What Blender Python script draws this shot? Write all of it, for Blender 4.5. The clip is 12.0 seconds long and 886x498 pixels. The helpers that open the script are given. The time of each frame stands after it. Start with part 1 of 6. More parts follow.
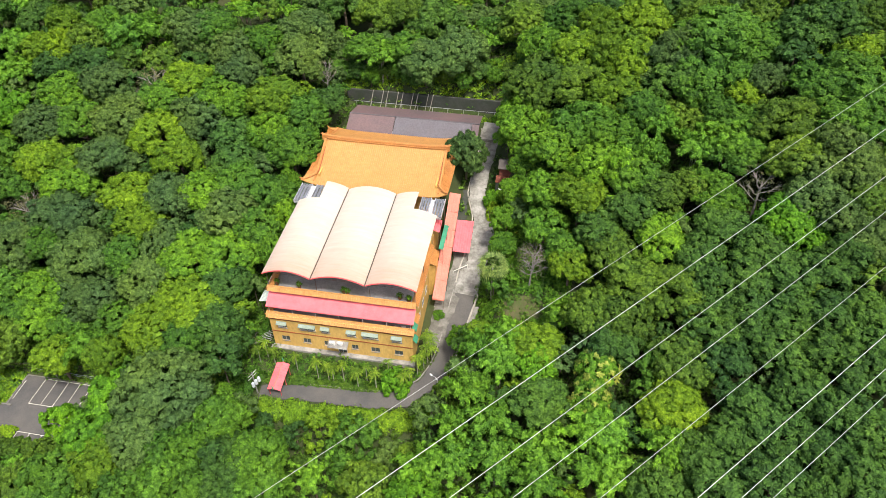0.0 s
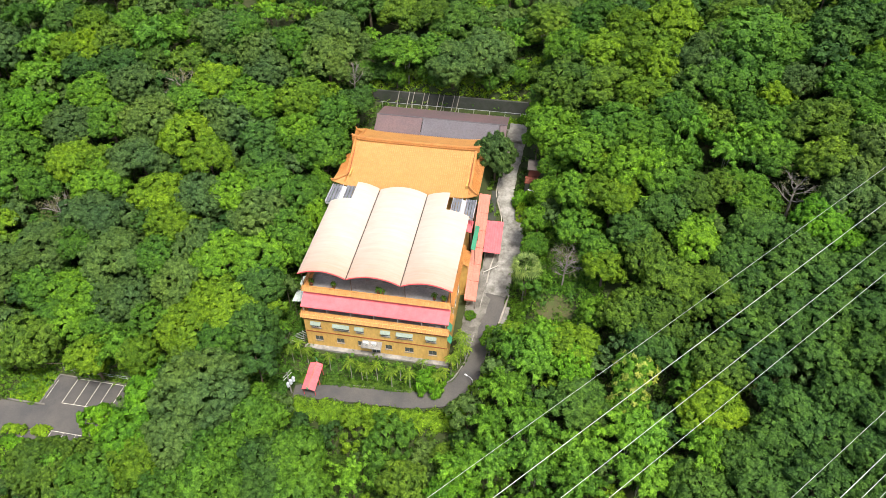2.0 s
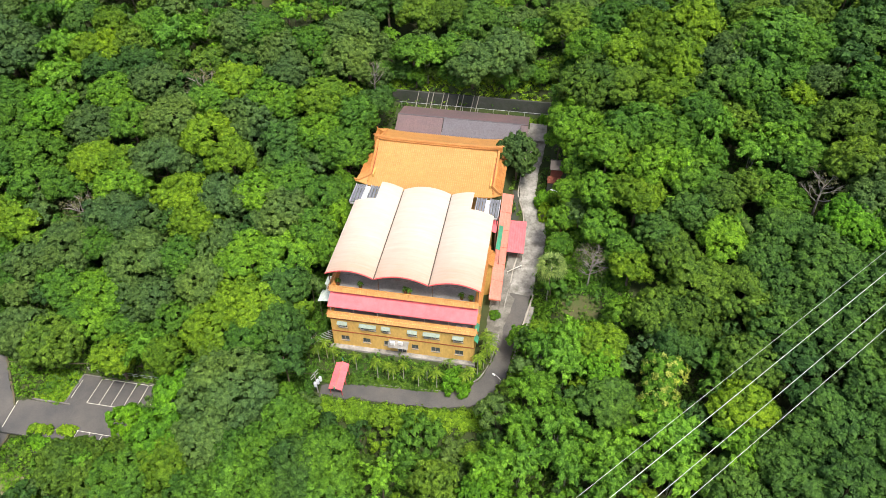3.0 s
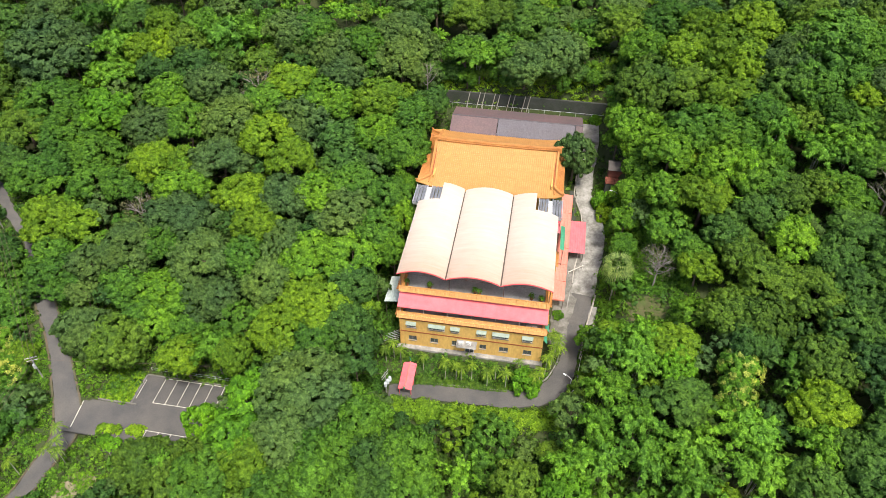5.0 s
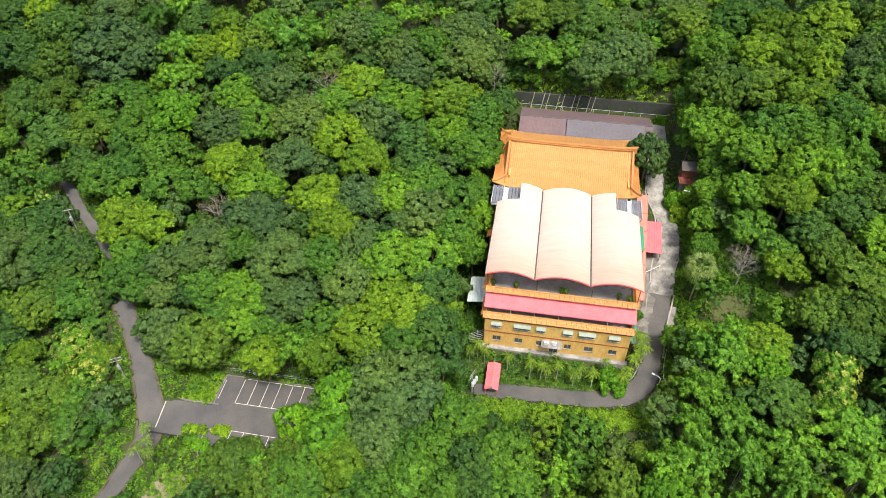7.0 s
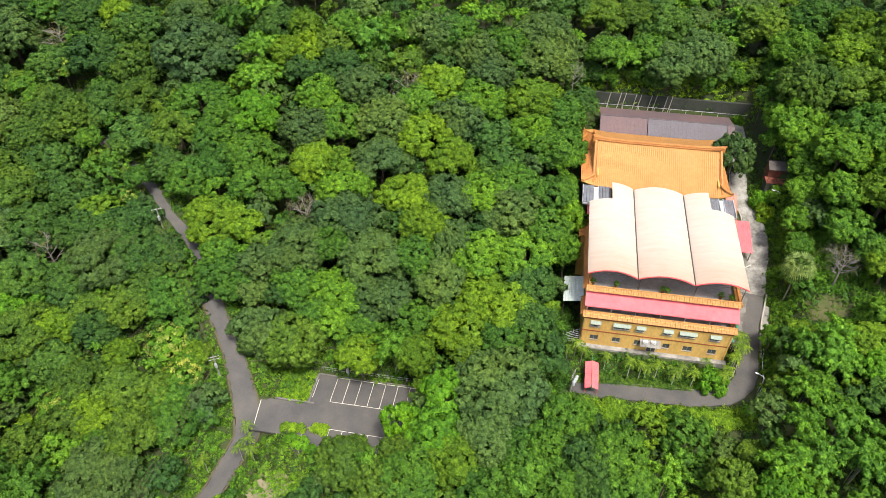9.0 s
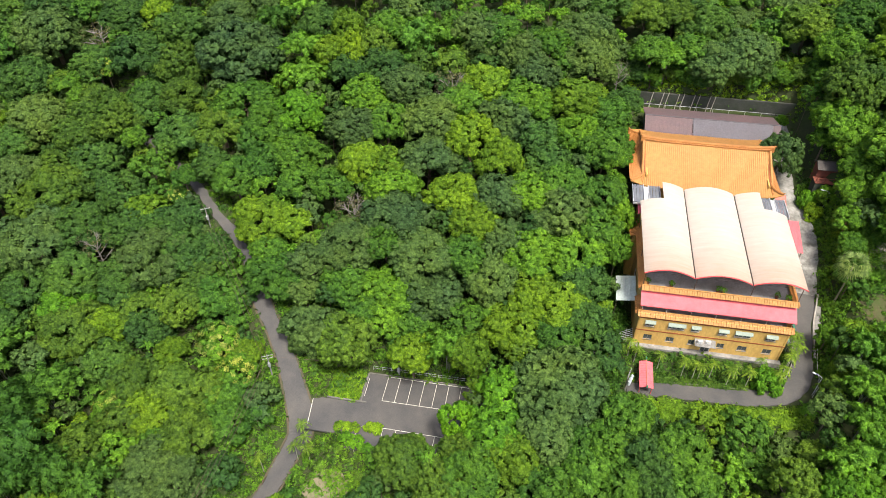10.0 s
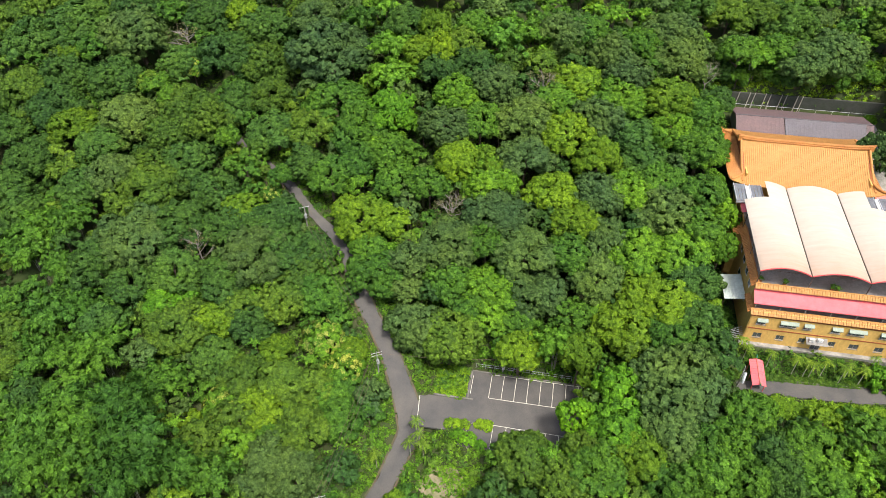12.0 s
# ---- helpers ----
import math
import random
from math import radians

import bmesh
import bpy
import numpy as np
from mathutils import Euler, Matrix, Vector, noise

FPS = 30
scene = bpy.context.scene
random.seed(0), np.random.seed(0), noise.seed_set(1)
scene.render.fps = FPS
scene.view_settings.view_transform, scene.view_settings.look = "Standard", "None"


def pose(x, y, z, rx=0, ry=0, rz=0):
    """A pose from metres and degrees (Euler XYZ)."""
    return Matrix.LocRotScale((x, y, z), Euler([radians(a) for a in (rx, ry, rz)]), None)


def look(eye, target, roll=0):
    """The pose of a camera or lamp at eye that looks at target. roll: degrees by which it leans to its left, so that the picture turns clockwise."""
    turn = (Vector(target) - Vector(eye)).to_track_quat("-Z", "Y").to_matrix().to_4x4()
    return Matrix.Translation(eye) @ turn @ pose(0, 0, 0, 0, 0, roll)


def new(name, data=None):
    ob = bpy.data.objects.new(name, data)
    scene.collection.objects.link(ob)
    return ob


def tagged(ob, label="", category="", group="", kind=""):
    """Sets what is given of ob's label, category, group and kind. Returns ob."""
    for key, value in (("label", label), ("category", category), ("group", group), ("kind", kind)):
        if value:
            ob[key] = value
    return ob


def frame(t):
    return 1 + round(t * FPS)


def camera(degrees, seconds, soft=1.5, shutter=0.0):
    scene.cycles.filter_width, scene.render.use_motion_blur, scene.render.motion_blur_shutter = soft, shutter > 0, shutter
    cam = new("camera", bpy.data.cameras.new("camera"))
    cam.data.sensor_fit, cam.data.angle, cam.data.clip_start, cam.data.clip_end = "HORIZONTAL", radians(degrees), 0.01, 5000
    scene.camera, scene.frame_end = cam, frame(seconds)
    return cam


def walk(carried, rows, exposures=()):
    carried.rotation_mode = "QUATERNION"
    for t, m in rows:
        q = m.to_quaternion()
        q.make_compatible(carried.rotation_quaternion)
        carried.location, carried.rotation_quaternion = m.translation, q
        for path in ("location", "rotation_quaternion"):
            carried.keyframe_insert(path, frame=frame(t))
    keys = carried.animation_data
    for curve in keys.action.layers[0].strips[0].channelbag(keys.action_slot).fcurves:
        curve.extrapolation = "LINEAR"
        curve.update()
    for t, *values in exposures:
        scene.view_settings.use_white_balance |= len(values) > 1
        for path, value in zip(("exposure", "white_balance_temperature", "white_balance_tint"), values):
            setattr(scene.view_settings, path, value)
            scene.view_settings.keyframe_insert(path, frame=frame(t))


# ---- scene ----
cam = camera(65.5, 12.0, soft=0.6)
PATH = [
    (0, (47.47, -82.355, 104.45), (47.227, -80.908, 103.091), 0.0),
    (0.5, (46.254, -82.628, 104.472), (46.012, -81.18, 103.113), 0.1),
    (1, (44.933, -82.956, 104.513), (44.69, -81.508, 103.155), -0.0),
    (1.5, (43.33, -83.321, 104.544), (43.086, -81.872, 103.187), -0.0),
    (2, (41.391, -83.78, 104.611), (41.145, -82.331, 103.255), -0.0),
    (2.5, (39.007, -84.289, 104.681), (38.762, -82.84, 103.324), -0.1),
    (3, (36.143, -84.83, 104.753), (35.902, -83.38, 103.396), 0.1),
    (5, (22.835, -87.28, 105.416), (22.602, -85.832, 104.057), 0.3),
    (5.5, (19.227, -87.914, 105.465), (18.995, -86.465, 104.106), 0.3),
    (6, (15.383, -88.654, 105.52), (15.149, -87.206, 104.161), 0.2),
    (6.5, (11.317, -89.42, 105.56), (11.081, -87.972, 104.201), 0.2),
    (7, (7.015, -90.195, 105.568), (6.778, -88.746, 104.21), 0.1),
    (9, (-10.867, -93.66, 105.529), (-11.117, -92.211, 104.173), -0.2),
    (9.5, (-15.601, -94.598, 105.524), (-15.857, -93.15, 104.169), -0.3),
    (10, (-20.508, -95.637, 105.519), (-20.768, -94.189, 104.165), -0.4),
    (10.5, (-25.458, -96.791, 105.517), (-25.723, -95.342, 104.164), -0.5),
    (11, (-30.441, -98.018, 105.543), (-30.71, -96.569, 104.191), -0.6),
    (11.5, (-35.492, -99.196, 105.55), (-35.763, -97.746, 104.199), -0.7),
    (12, (-40.597, -100.387, 105.553), (-40.873, -98.937, 104.204), -0.7),
]
walk(cam, [(t, look(eye, target, roll)) for t, eye, target, roll in PATH])

# ---- light ----
SUN_ELEV, SUN_AZ = 65.0, 145.0          # degrees; azimuth counted clockwise from +y
world = bpy.data.worlds.new("sky")
scene.world = world
world.use_nodes = True
wn = world.node_tree
sky = wn.nodes.new("ShaderNodeTexSky")
sky.sky_type, sky.sun_disc = "NISHITA", False
sky.sun_elevation, sky.sun_rotation = radians(SUN_ELEV), radians(SUN_AZ)
sky.air_density, sky.dust_density = 1.0, 5.0
wn.links.new(sky.outputs["Color"], wn.nodes["Background"].inputs["Color"])
wn.nodes["Background"].inputs["Strength"].default_value = 0.148
lamp = bpy.data.lights.new("sun", "SUN")
lamp.energy, lamp.angle, lamp.color = 3.2, radians(11.0), (1.0, 0.945, 0.85)
sun = new("sun", lamp)
_a, _e = radians(SUN_AZ), radians(SUN_ELEV)
_to_sun = Vector((math.sin(_a) * math.cos(_e), math.cos(_a) * math.cos(_e), math.sin(_e)))
sun.matrix_world = look(_to_sun * 300, (0, 0, 0))
scene.view_settings.exposure = 0.7


# ---- materials ----
def material(name, rough=0.8, metal=0.0, spec=0.3):
    m = bpy.data.materials.new(name)
    m.use_nodes = True
    b = m.node_tree.nodes["Principled BSDF"]
    b.inputs["Roughness"].default_value = rough
    b.inputs["Metallic"].default_value = metal
    b.inputs["Specular IOR Level"].default_value = spec
    return m, m.node_tree.nodes, m.node_tree.links, b


def noise_node(ns, ls, scale, detail=4.0, rough=0.6, stretch=None):
    n = ns.new("ShaderNodeTexNoise")
    n.inputs["Scale"].default_value, n.inputs["Detail"].default_value, n.inputs["Roughness"].default_value = scale, detail, rough
    c = ns.new("ShaderNodeNewGeometry")
    if stretch:
        v = ns.new("ShaderNodeVectorMath")
        v.operation = "MULTIPLY"
        v.inputs[1].default_value = stretch
        ls.new(c.outputs["Position"], v.inputs[0])
        ls.new(v.outputs[0], n.inputs["Vector"])
    else:
        ls.new(c.outputs["Position"], n.inputs["Vector"])
    return n.outputs["Fac"]


def ramp(ns, ls, fac, stops):
    r = ns.new("ShaderNodeValToRGB")
    els = r.color_ramp.elements
    for i, (p, col) in enumerate(stops):
        e = els[i] if i < 2 else els.new(p)
        e.position, e.color = p, (*col, 1)
    ls.new(fac, r.inputs["Fac"])
    return r.outputs["Color"]


def mixed(ns, ls, fac, a, b, mode="MIX"):
    m = ns.new("ShaderNodeMix")
    m.data_type, m.blend_type = "RGBA", mode
    for sock, v in ((m.inputs[0], fac), (m.inputs[6], a), (m.inputs[7], b)):
        if isinstance(v, (float, int)):
            sock.default_value = v
        elif isinstance(v, tuple):
            sock.default_value = (*v, 1)
        else:
            ls.new(v, sock)
    return m.outputs[2]


def bump(ns, ls, b, height, dist=0.02, strength=0.6):
    n = ns.new("ShaderNodeBump")
    n.inputs["Strength"].default_value, n.inputs["Distance"].default_value = strength, dist
    ls.new(height, n.inputs["Height"])
    ls.new(n.outputs[0], b.inputs["Normal"])


def surface(name, col, dirt, big=0.15, fine=3.0, rough=0.8, metal=0.0, spec=0.3, amount=(0.35, 0.7), relief=0.01, stretch=None, vary=0.0):
    """A worn surface: a base colour, blotches of a second colour at two scales, fine relief."""
    m, ns, ls, b = material(name, rough, metal, spec)
    n1, n2 = noise_node(ns, ls, big, 6, 0.65, stretch), noise_node(ns, ls, fine, 5, 0.7, stretch)
    mask = ramp(ns, ls, n1, [(amount[0], (0, 0, 0)), (amount[1], (1, 1, 1))])
    c1 = mixed(ns, ls, mask, tuple(col), tuple(dirt))
    grain = ramp(ns, ls, n2, [(0.3, (0.78, 0.78, 0.78)), (0.7, (1.12, 1.12, 1.12))])
    c2 = mixed(ns, ls, 1.0, c1, grain, "MULTIPLY")
    if vary:
        oi = ns.new("ShaderNodeObjectInfo")
        c2 = mixed(ns, ls, 1.0, c2, ramp(ns, ls, oi.outputs["Random"], [(0, (1 - vary,) * 3), (1, (1 + vary,) * 3)]), "MULTIPLY")
    ls.new(c2, b.inputs["Base Color"])
    if relief:
        bump(ns, ls, b, n2, relief)
    return m


def foliage(name, light, dark, passing=0.27, tint=0.22):
    """Leaves: two greens mixed leaf by leaf and patch by patch, some light passing through."""
    m, ns, ls, b = material(name, 0.6, 0.0, 0.15)
    geo = ns.new("ShaderNodeNewGeometry")
    oi = ns.new("ShaderNodeObjectInfo")
    patch = noise_node(ns, ls, 0.09, 3, 0.6)
    clump = noise_node(ns, ls, 1.05, 3, 0.65)
    leaf = ramp(ns, ls, geo.outputs["Random Per Island"], [(0.0, (0.80, 0.81, 0.80)), (1.0, (1.20, 1.19, 1.16))])
    fine = noise_node(ns, ls, 3.2, 2, 0.7)
    leaf = mixed(ns, ls, 1.0, leaf, ramp(ns, ls, fine, [(0.36, (0.74, 0.77, 0.76)), (0.64, (1.26, 1.24, 1.2))]), "MULTIPLY")
    c1 = mixed(ns, ls, ramp(ns, ls, clump, [(0.38, (0, 0, 0)), (0.62, (1, 1, 1))]), tuple(0.72 * v for v in dark), tuple(0.93 * v for v in light))
    c2 = mixed(ns, ls, 1.0, c1, leaf, "MULTIPLY")
    c3 = mixed(ns, ls, 1.0, c2, ramp(ns, ls, patch, [(0.3, (1 - tint, 1 - tint * 0.6, 1.0)), (0.7, (1 + tint, 1 + tint * 0.6, 0.8))]), "MULTIPLY")
    c4 = mixed(ns, ls, 1.0, c3, ramp(ns, ls, oi.outputs["Random"], [(0, (0.74, 0.77, 0.84)), (1, (1.28, 1.20, 1.02))]), "MULTIPLY")
    ls.new(c4, b.inputs["Base Color"])
    bump(ns, ls, b, noise_node(ns, ls, 3.6, 3, 0.7), 0.35, 0.55)
    t = ns.new("ShaderNodeBsdfTranslucent")
    ls.new(mixed(ns, ls, 1.0, c4, (1.15, 1.2, 0.7), "MULTIPLY"), t.inputs["Color"])
    mx = ns.new("ShaderNodeMixShader")
    mx.inputs[0].default_value = passing
    ls.new(b.outputs[0], mx.inputs[1])
    ls.new(t.outputs[0], mx.inputs[2])
    ls.new(mx.outputs[0], ns["Material Output"].inputs["Surface"])
    return m


LEAF = {
    "dark": foliage("leaf_dark", (0.086, 0.192, 0.038), (0.050, 0.122, 0.031)),
    "mixed": foliage("leaf_mixed", (0.106, 0.246, 0.030), (0.060, 0.156, 0.027)),
    "bright": foliage("leaf_bright", (0.168, 0.300, 0.020), (0.106, 0.216, 0.022)),
    "light": foliage("leaf_light", (0.143, 0.306, 0.026), (0.080, 0.198, 0.025)),
    "vivid": foliage("leaf_vivid", (0.146, 0.350, 0.022), (0.090, 0.245, 0.024)),
    "deep": foliage("leaf_deep", (0.112, 0.206, 0.062), (0.067, 0.136, 0.044)),
    "grey": foliage("leaf_grey_green", (0.112, 0.200, 0.056), (0.072, 0.138, 0.042)),
    "olive": foliage("leaf_olive", (0.124, 0.230, 0.029), (0.070, 0.146, 0.026)),
    "bamboo": foliage("leaf_bamboo", (0.185, 0.400, 0.042), (0.105, 0.260, 0.036), 0.35),
    # darker copy of the bamboo leaf; shade between its plumes put into the colour
    "bamboo_shaded": foliage("leaf_bamboo_shaded", (0.096, 0.234, 0.030), (0.057, 0.148, 0.026), 0.3),
    "pale": foliage("leaf_pale_bloom", (0.44, 0.50, 0.11), (0.29, 0.38, 0.06)),
    "palm": foliage("leaf_palm", (0.215, 0.345, 0.044), (0.120, 0.230, 0.032), 0.4),
    "fan": foliage("leaf_fan_palm", (0.27, 0.38, 0.13), (0.17, 0.27, 0.085), 0.35),
    "hedge": foliage("leaf_hedge", (0.255, 0.440, 0.028), (0.155, 0.300, 0.030)),
    "dry": foliage("leaf_dry", (0.17, 0.18, 0.10), (0.11, 0.12, 0.07)),
    "under": foliage("leaf_undergrowth", (0.125, 0.240, 0.034), (0.070, 0.145, 0.028)),
}
BARK = surface("bark_grey_brown", (0.16, 0.125, 0.09), (0.09, 0.07, 0.05), 0.8, 6, 0.9, relief=0.03)
BARE_BARK = surface("bark_pale_dead", (0.27, 0.25, 0.225), (0.17, 0.155, 0.135), 0.8, 6, 0.9, relief=0.02)
PALM_BARK = surface("bark_palm", (0.34, 0.34, 0.27), (0.22, 0.24, 0.16), 0.6, 6, 0.85)
EARTH = surface("forest_floor", (0.034, 0.058, 0.014), (0.050, 0.054, 0.022), 0.12, 1.2, 0.95, relief=0.15)
GRASS_SOIL = surface("sandy_clearing", (0.27, 0.225, 0.155), (0.13, 0.15, 0.06), 0.4, 1.5, 0.95, relief=0.08)
GRASS_PATCH = surface("trampled_grass", (0.058, 0.085, 0.022), (0.105, 0.080, 0.046), 0.4, 2.2, 0.95, relief=0.06)
SOIL = surface("soil_brown", (0.115, 0.085, 0.058), (0.060, 0.070, 0.032), 0.5, 3.0, 0.95, relief=0.04)
ASPHALT = surface("asphalt_worn", (0.074, 0.073, 0.074), (0.122, 0.114, 0.104), 0.16, 5.0, 0.9, spec=0.2, relief=0.006)
CONCRETE = surface("concrete_weathered", (0.31, 0.30, 0.28), (0.15, 0.145, 0.13), 0.4, 2.2, 0.9, amount=(0.4, 0.66), relief=0.01)
LANE_CONCRETE = surface("concrete_lane_stained", (0.34, 0.33, 0.305), (0.150, 0.145, 0.125), 0.55, 2.4, 0.9, amount=(0.36, 0.62), relief=0.012)
YARD_CONCRETE = surface("concrete_yard_grimy", (0.215, 0.205, 0.185), (0.100, 0.096, 0.082), 0.5, 2.6, 0.9, amount=(0.36, 0.62), relief=0.012)
CONCRETE_DARK = surface("concrete_dark_damp", (0.33, 0.33, 0.33), (0.19, 0.19, 0.19), 0.3, 2.5, 0.8, relief=0.008)
KERB = surface("kerb_concrete", (0.40, 0.38, 0.34), (0.24, 0.21, 0.17), 0.5, 4, 0.9)
LINE = surface("road_paint_white", (0.66, 0.64, 0.54), (0.36, 0.35, 0.31), 0.8, 7, 0.7, amount=(0.5, 0.85), relief=0)
OCHRE = surface("wall_ochre_paint", (0.61, 0.395, 0.115), (0.49, 0.30, 0.085), 0.35, 2.5, 0.75, relief=0.004, stretch=(1, 1, 0.35))
BROWN_TRIM = surface("trim_red_brown", (0.30, 0.085, 0.03), (0.20, 0.06, 0.025), 0.6, 4, 0.7)
TILE = surface("glazed_tile_orange", (0.46, 0.235, 0.072), (0.42, 0.205, 0.058), 0.25, 1.2, 0.45, spec=0.35, relief=0.004, amount=(0.4, 0.8))
TILE_SIDE = surface("glazed_tile_brown_orange", (0.49, 0.225, 0.065), (0.38, 0.155, 0.045), 0.3, 3.5, 0.45, spec=0.35, relief=0.004)


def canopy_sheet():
    """A pale translucent roof sheet, weathered in streaks across, more tan towards its low front edge."""
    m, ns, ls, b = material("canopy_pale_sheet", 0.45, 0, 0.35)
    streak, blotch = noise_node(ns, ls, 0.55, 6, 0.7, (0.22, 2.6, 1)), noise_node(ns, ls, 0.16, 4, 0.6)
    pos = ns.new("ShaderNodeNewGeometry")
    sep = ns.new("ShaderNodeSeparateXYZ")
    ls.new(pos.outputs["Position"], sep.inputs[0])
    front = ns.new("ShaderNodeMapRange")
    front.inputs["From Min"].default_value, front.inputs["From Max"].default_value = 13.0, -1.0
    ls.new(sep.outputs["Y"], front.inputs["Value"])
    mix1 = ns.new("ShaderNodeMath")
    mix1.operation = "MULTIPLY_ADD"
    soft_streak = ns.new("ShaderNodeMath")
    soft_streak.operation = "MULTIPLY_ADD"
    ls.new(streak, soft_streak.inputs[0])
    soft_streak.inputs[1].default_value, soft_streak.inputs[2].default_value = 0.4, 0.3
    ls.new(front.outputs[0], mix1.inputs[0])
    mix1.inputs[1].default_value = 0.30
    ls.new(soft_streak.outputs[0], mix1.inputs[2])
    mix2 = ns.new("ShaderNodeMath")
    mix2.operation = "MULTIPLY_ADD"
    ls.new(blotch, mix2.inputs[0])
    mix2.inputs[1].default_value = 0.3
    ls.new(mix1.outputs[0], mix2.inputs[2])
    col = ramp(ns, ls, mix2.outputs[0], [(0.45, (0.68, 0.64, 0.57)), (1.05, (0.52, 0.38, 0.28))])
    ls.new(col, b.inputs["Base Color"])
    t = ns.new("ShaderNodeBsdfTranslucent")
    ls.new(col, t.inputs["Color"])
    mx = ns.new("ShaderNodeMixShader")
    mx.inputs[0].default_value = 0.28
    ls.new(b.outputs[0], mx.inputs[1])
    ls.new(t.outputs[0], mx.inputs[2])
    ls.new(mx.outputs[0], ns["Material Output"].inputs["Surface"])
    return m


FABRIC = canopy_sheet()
PINK = surface("sheet_metal_pink", (0.74, 0.150, 0.170), (0.68, 0.135, 0.150), 0.2, 0.8, 0.65, spec=0.15, relief=0.003)
PINK_OLD = surface("sheet_metal_faded_red", (0.64, 0.20, 0.145), (0.46, 0.145, 0.10), 0.3, 3, 0.55, spec=0.4, relief=0.003)
RED_EDGE = surface("edge_trim_red", (0.70, 0.09, 0.10), (0.5, 0.08, 0.08), 0.5, 4, 0.5)
GREY_SHEET = surface("sheet_metal_grey_violet", (0.125, 0.118, 0.132), (0.105, 0.092, 0.100), 0.12, 2.5, 0.6, spec=0.25, relief=0.003)
RUST_SHEET = surface("sheet_metal_rusty_violet", (0.150, 0.098, 0.098), (0.108, 0.084, 0.088), 0.14, 2.5, 0.6, spec=0.25, relief=0.003)
TIN = surface("sheet_metal_pale_green", (0.52, 0.60, 0.56), (0.40, 0.46, 0.43), 0.4, 3, 0.45, spec=0.4)
STEEL = surface("steel_galvanised", (0.62, 0.63, 0.65), (0.42, 0.42, 0.43), 0.8, 5, 0.4, 0.5, relief=0.0)
PALE_STEEL = surface("steel_painted_pale_blue", (0.62, 0.68, 0.74), (0.48, 0.52, 0.56), 0.8, 5, 0.5, relief=0.0)
DARK_STEEL = surface("steel_dark", (0.10, 0.085, 0.075), (0.16, 0.10, 0.07), 0.8, 5, 0.6, 0.3, relief=0.0)
PANEL = surface("skylight_sheet_grey", (0.20, 0.21, 0.225), (0.12, 0.125, 0.135), 0.4, 3, 0.25, spec=0.6, relief=0.0)
GLASS_DARK = surface("window_glass_dark", (0.060, 0.070, 0.075), (0.10, 0.105, 0.10), 0.8, 4, 0.12, spec=0.6, relief=0.0)
FRAME_WHITE = surface("frame_white_paint", (0.72, 0.70, 0.64), (0.5, 0.47, 0.42), 0.6, 5, 0.6)
FRAME_GREY = surface("frame_aluminium_grey", (0.30, 0.29, 0.27), (0.20, 0.19, 0.18), 0.6, 5, 0.5, 0.2)
AWNING_PALE = surface("awning_pale_green", (0.25, 0.31, 0.255), (0.19, 0.23, 0.18), 0.6, 4, 0.5)
GREEN_SHEET = surface("sheet_green", (0.06, 0.30, 0.17), (0.05, 0.20, 0.12), 0.5, 4, 0.5)
STONE_WALL = surface("retaining_wall_dark_stone", (0.062, 0.062, 0.058), (0.035, 0.048, 0.028), 0.35, 2.5, 0.9, relief=0.03)
RED_BRICK = surface("hut_red_brown", (0.24, 0.075, 0.045), (0.15, 0.055, 0.04), 0.4, 3, 0.8)
SLATE = surface("hut_roof_slate", (0.105, 0.090, 0.080), (0.070, 0.062, 0.056), 0.4, 4, 0.8)
WIRE = surface("cable_aluminium", (0.55, 0.56, 0.55), (0.45, 0.45, 0.45), 0.5, 4, 0.45, 0.2, relief=0)
PLASTIC_WHITE = surface("plastic_white", (0.78, 0.78, 0.76), (0.6, 0.6, 0.58), 0.6, 4, 0.4)


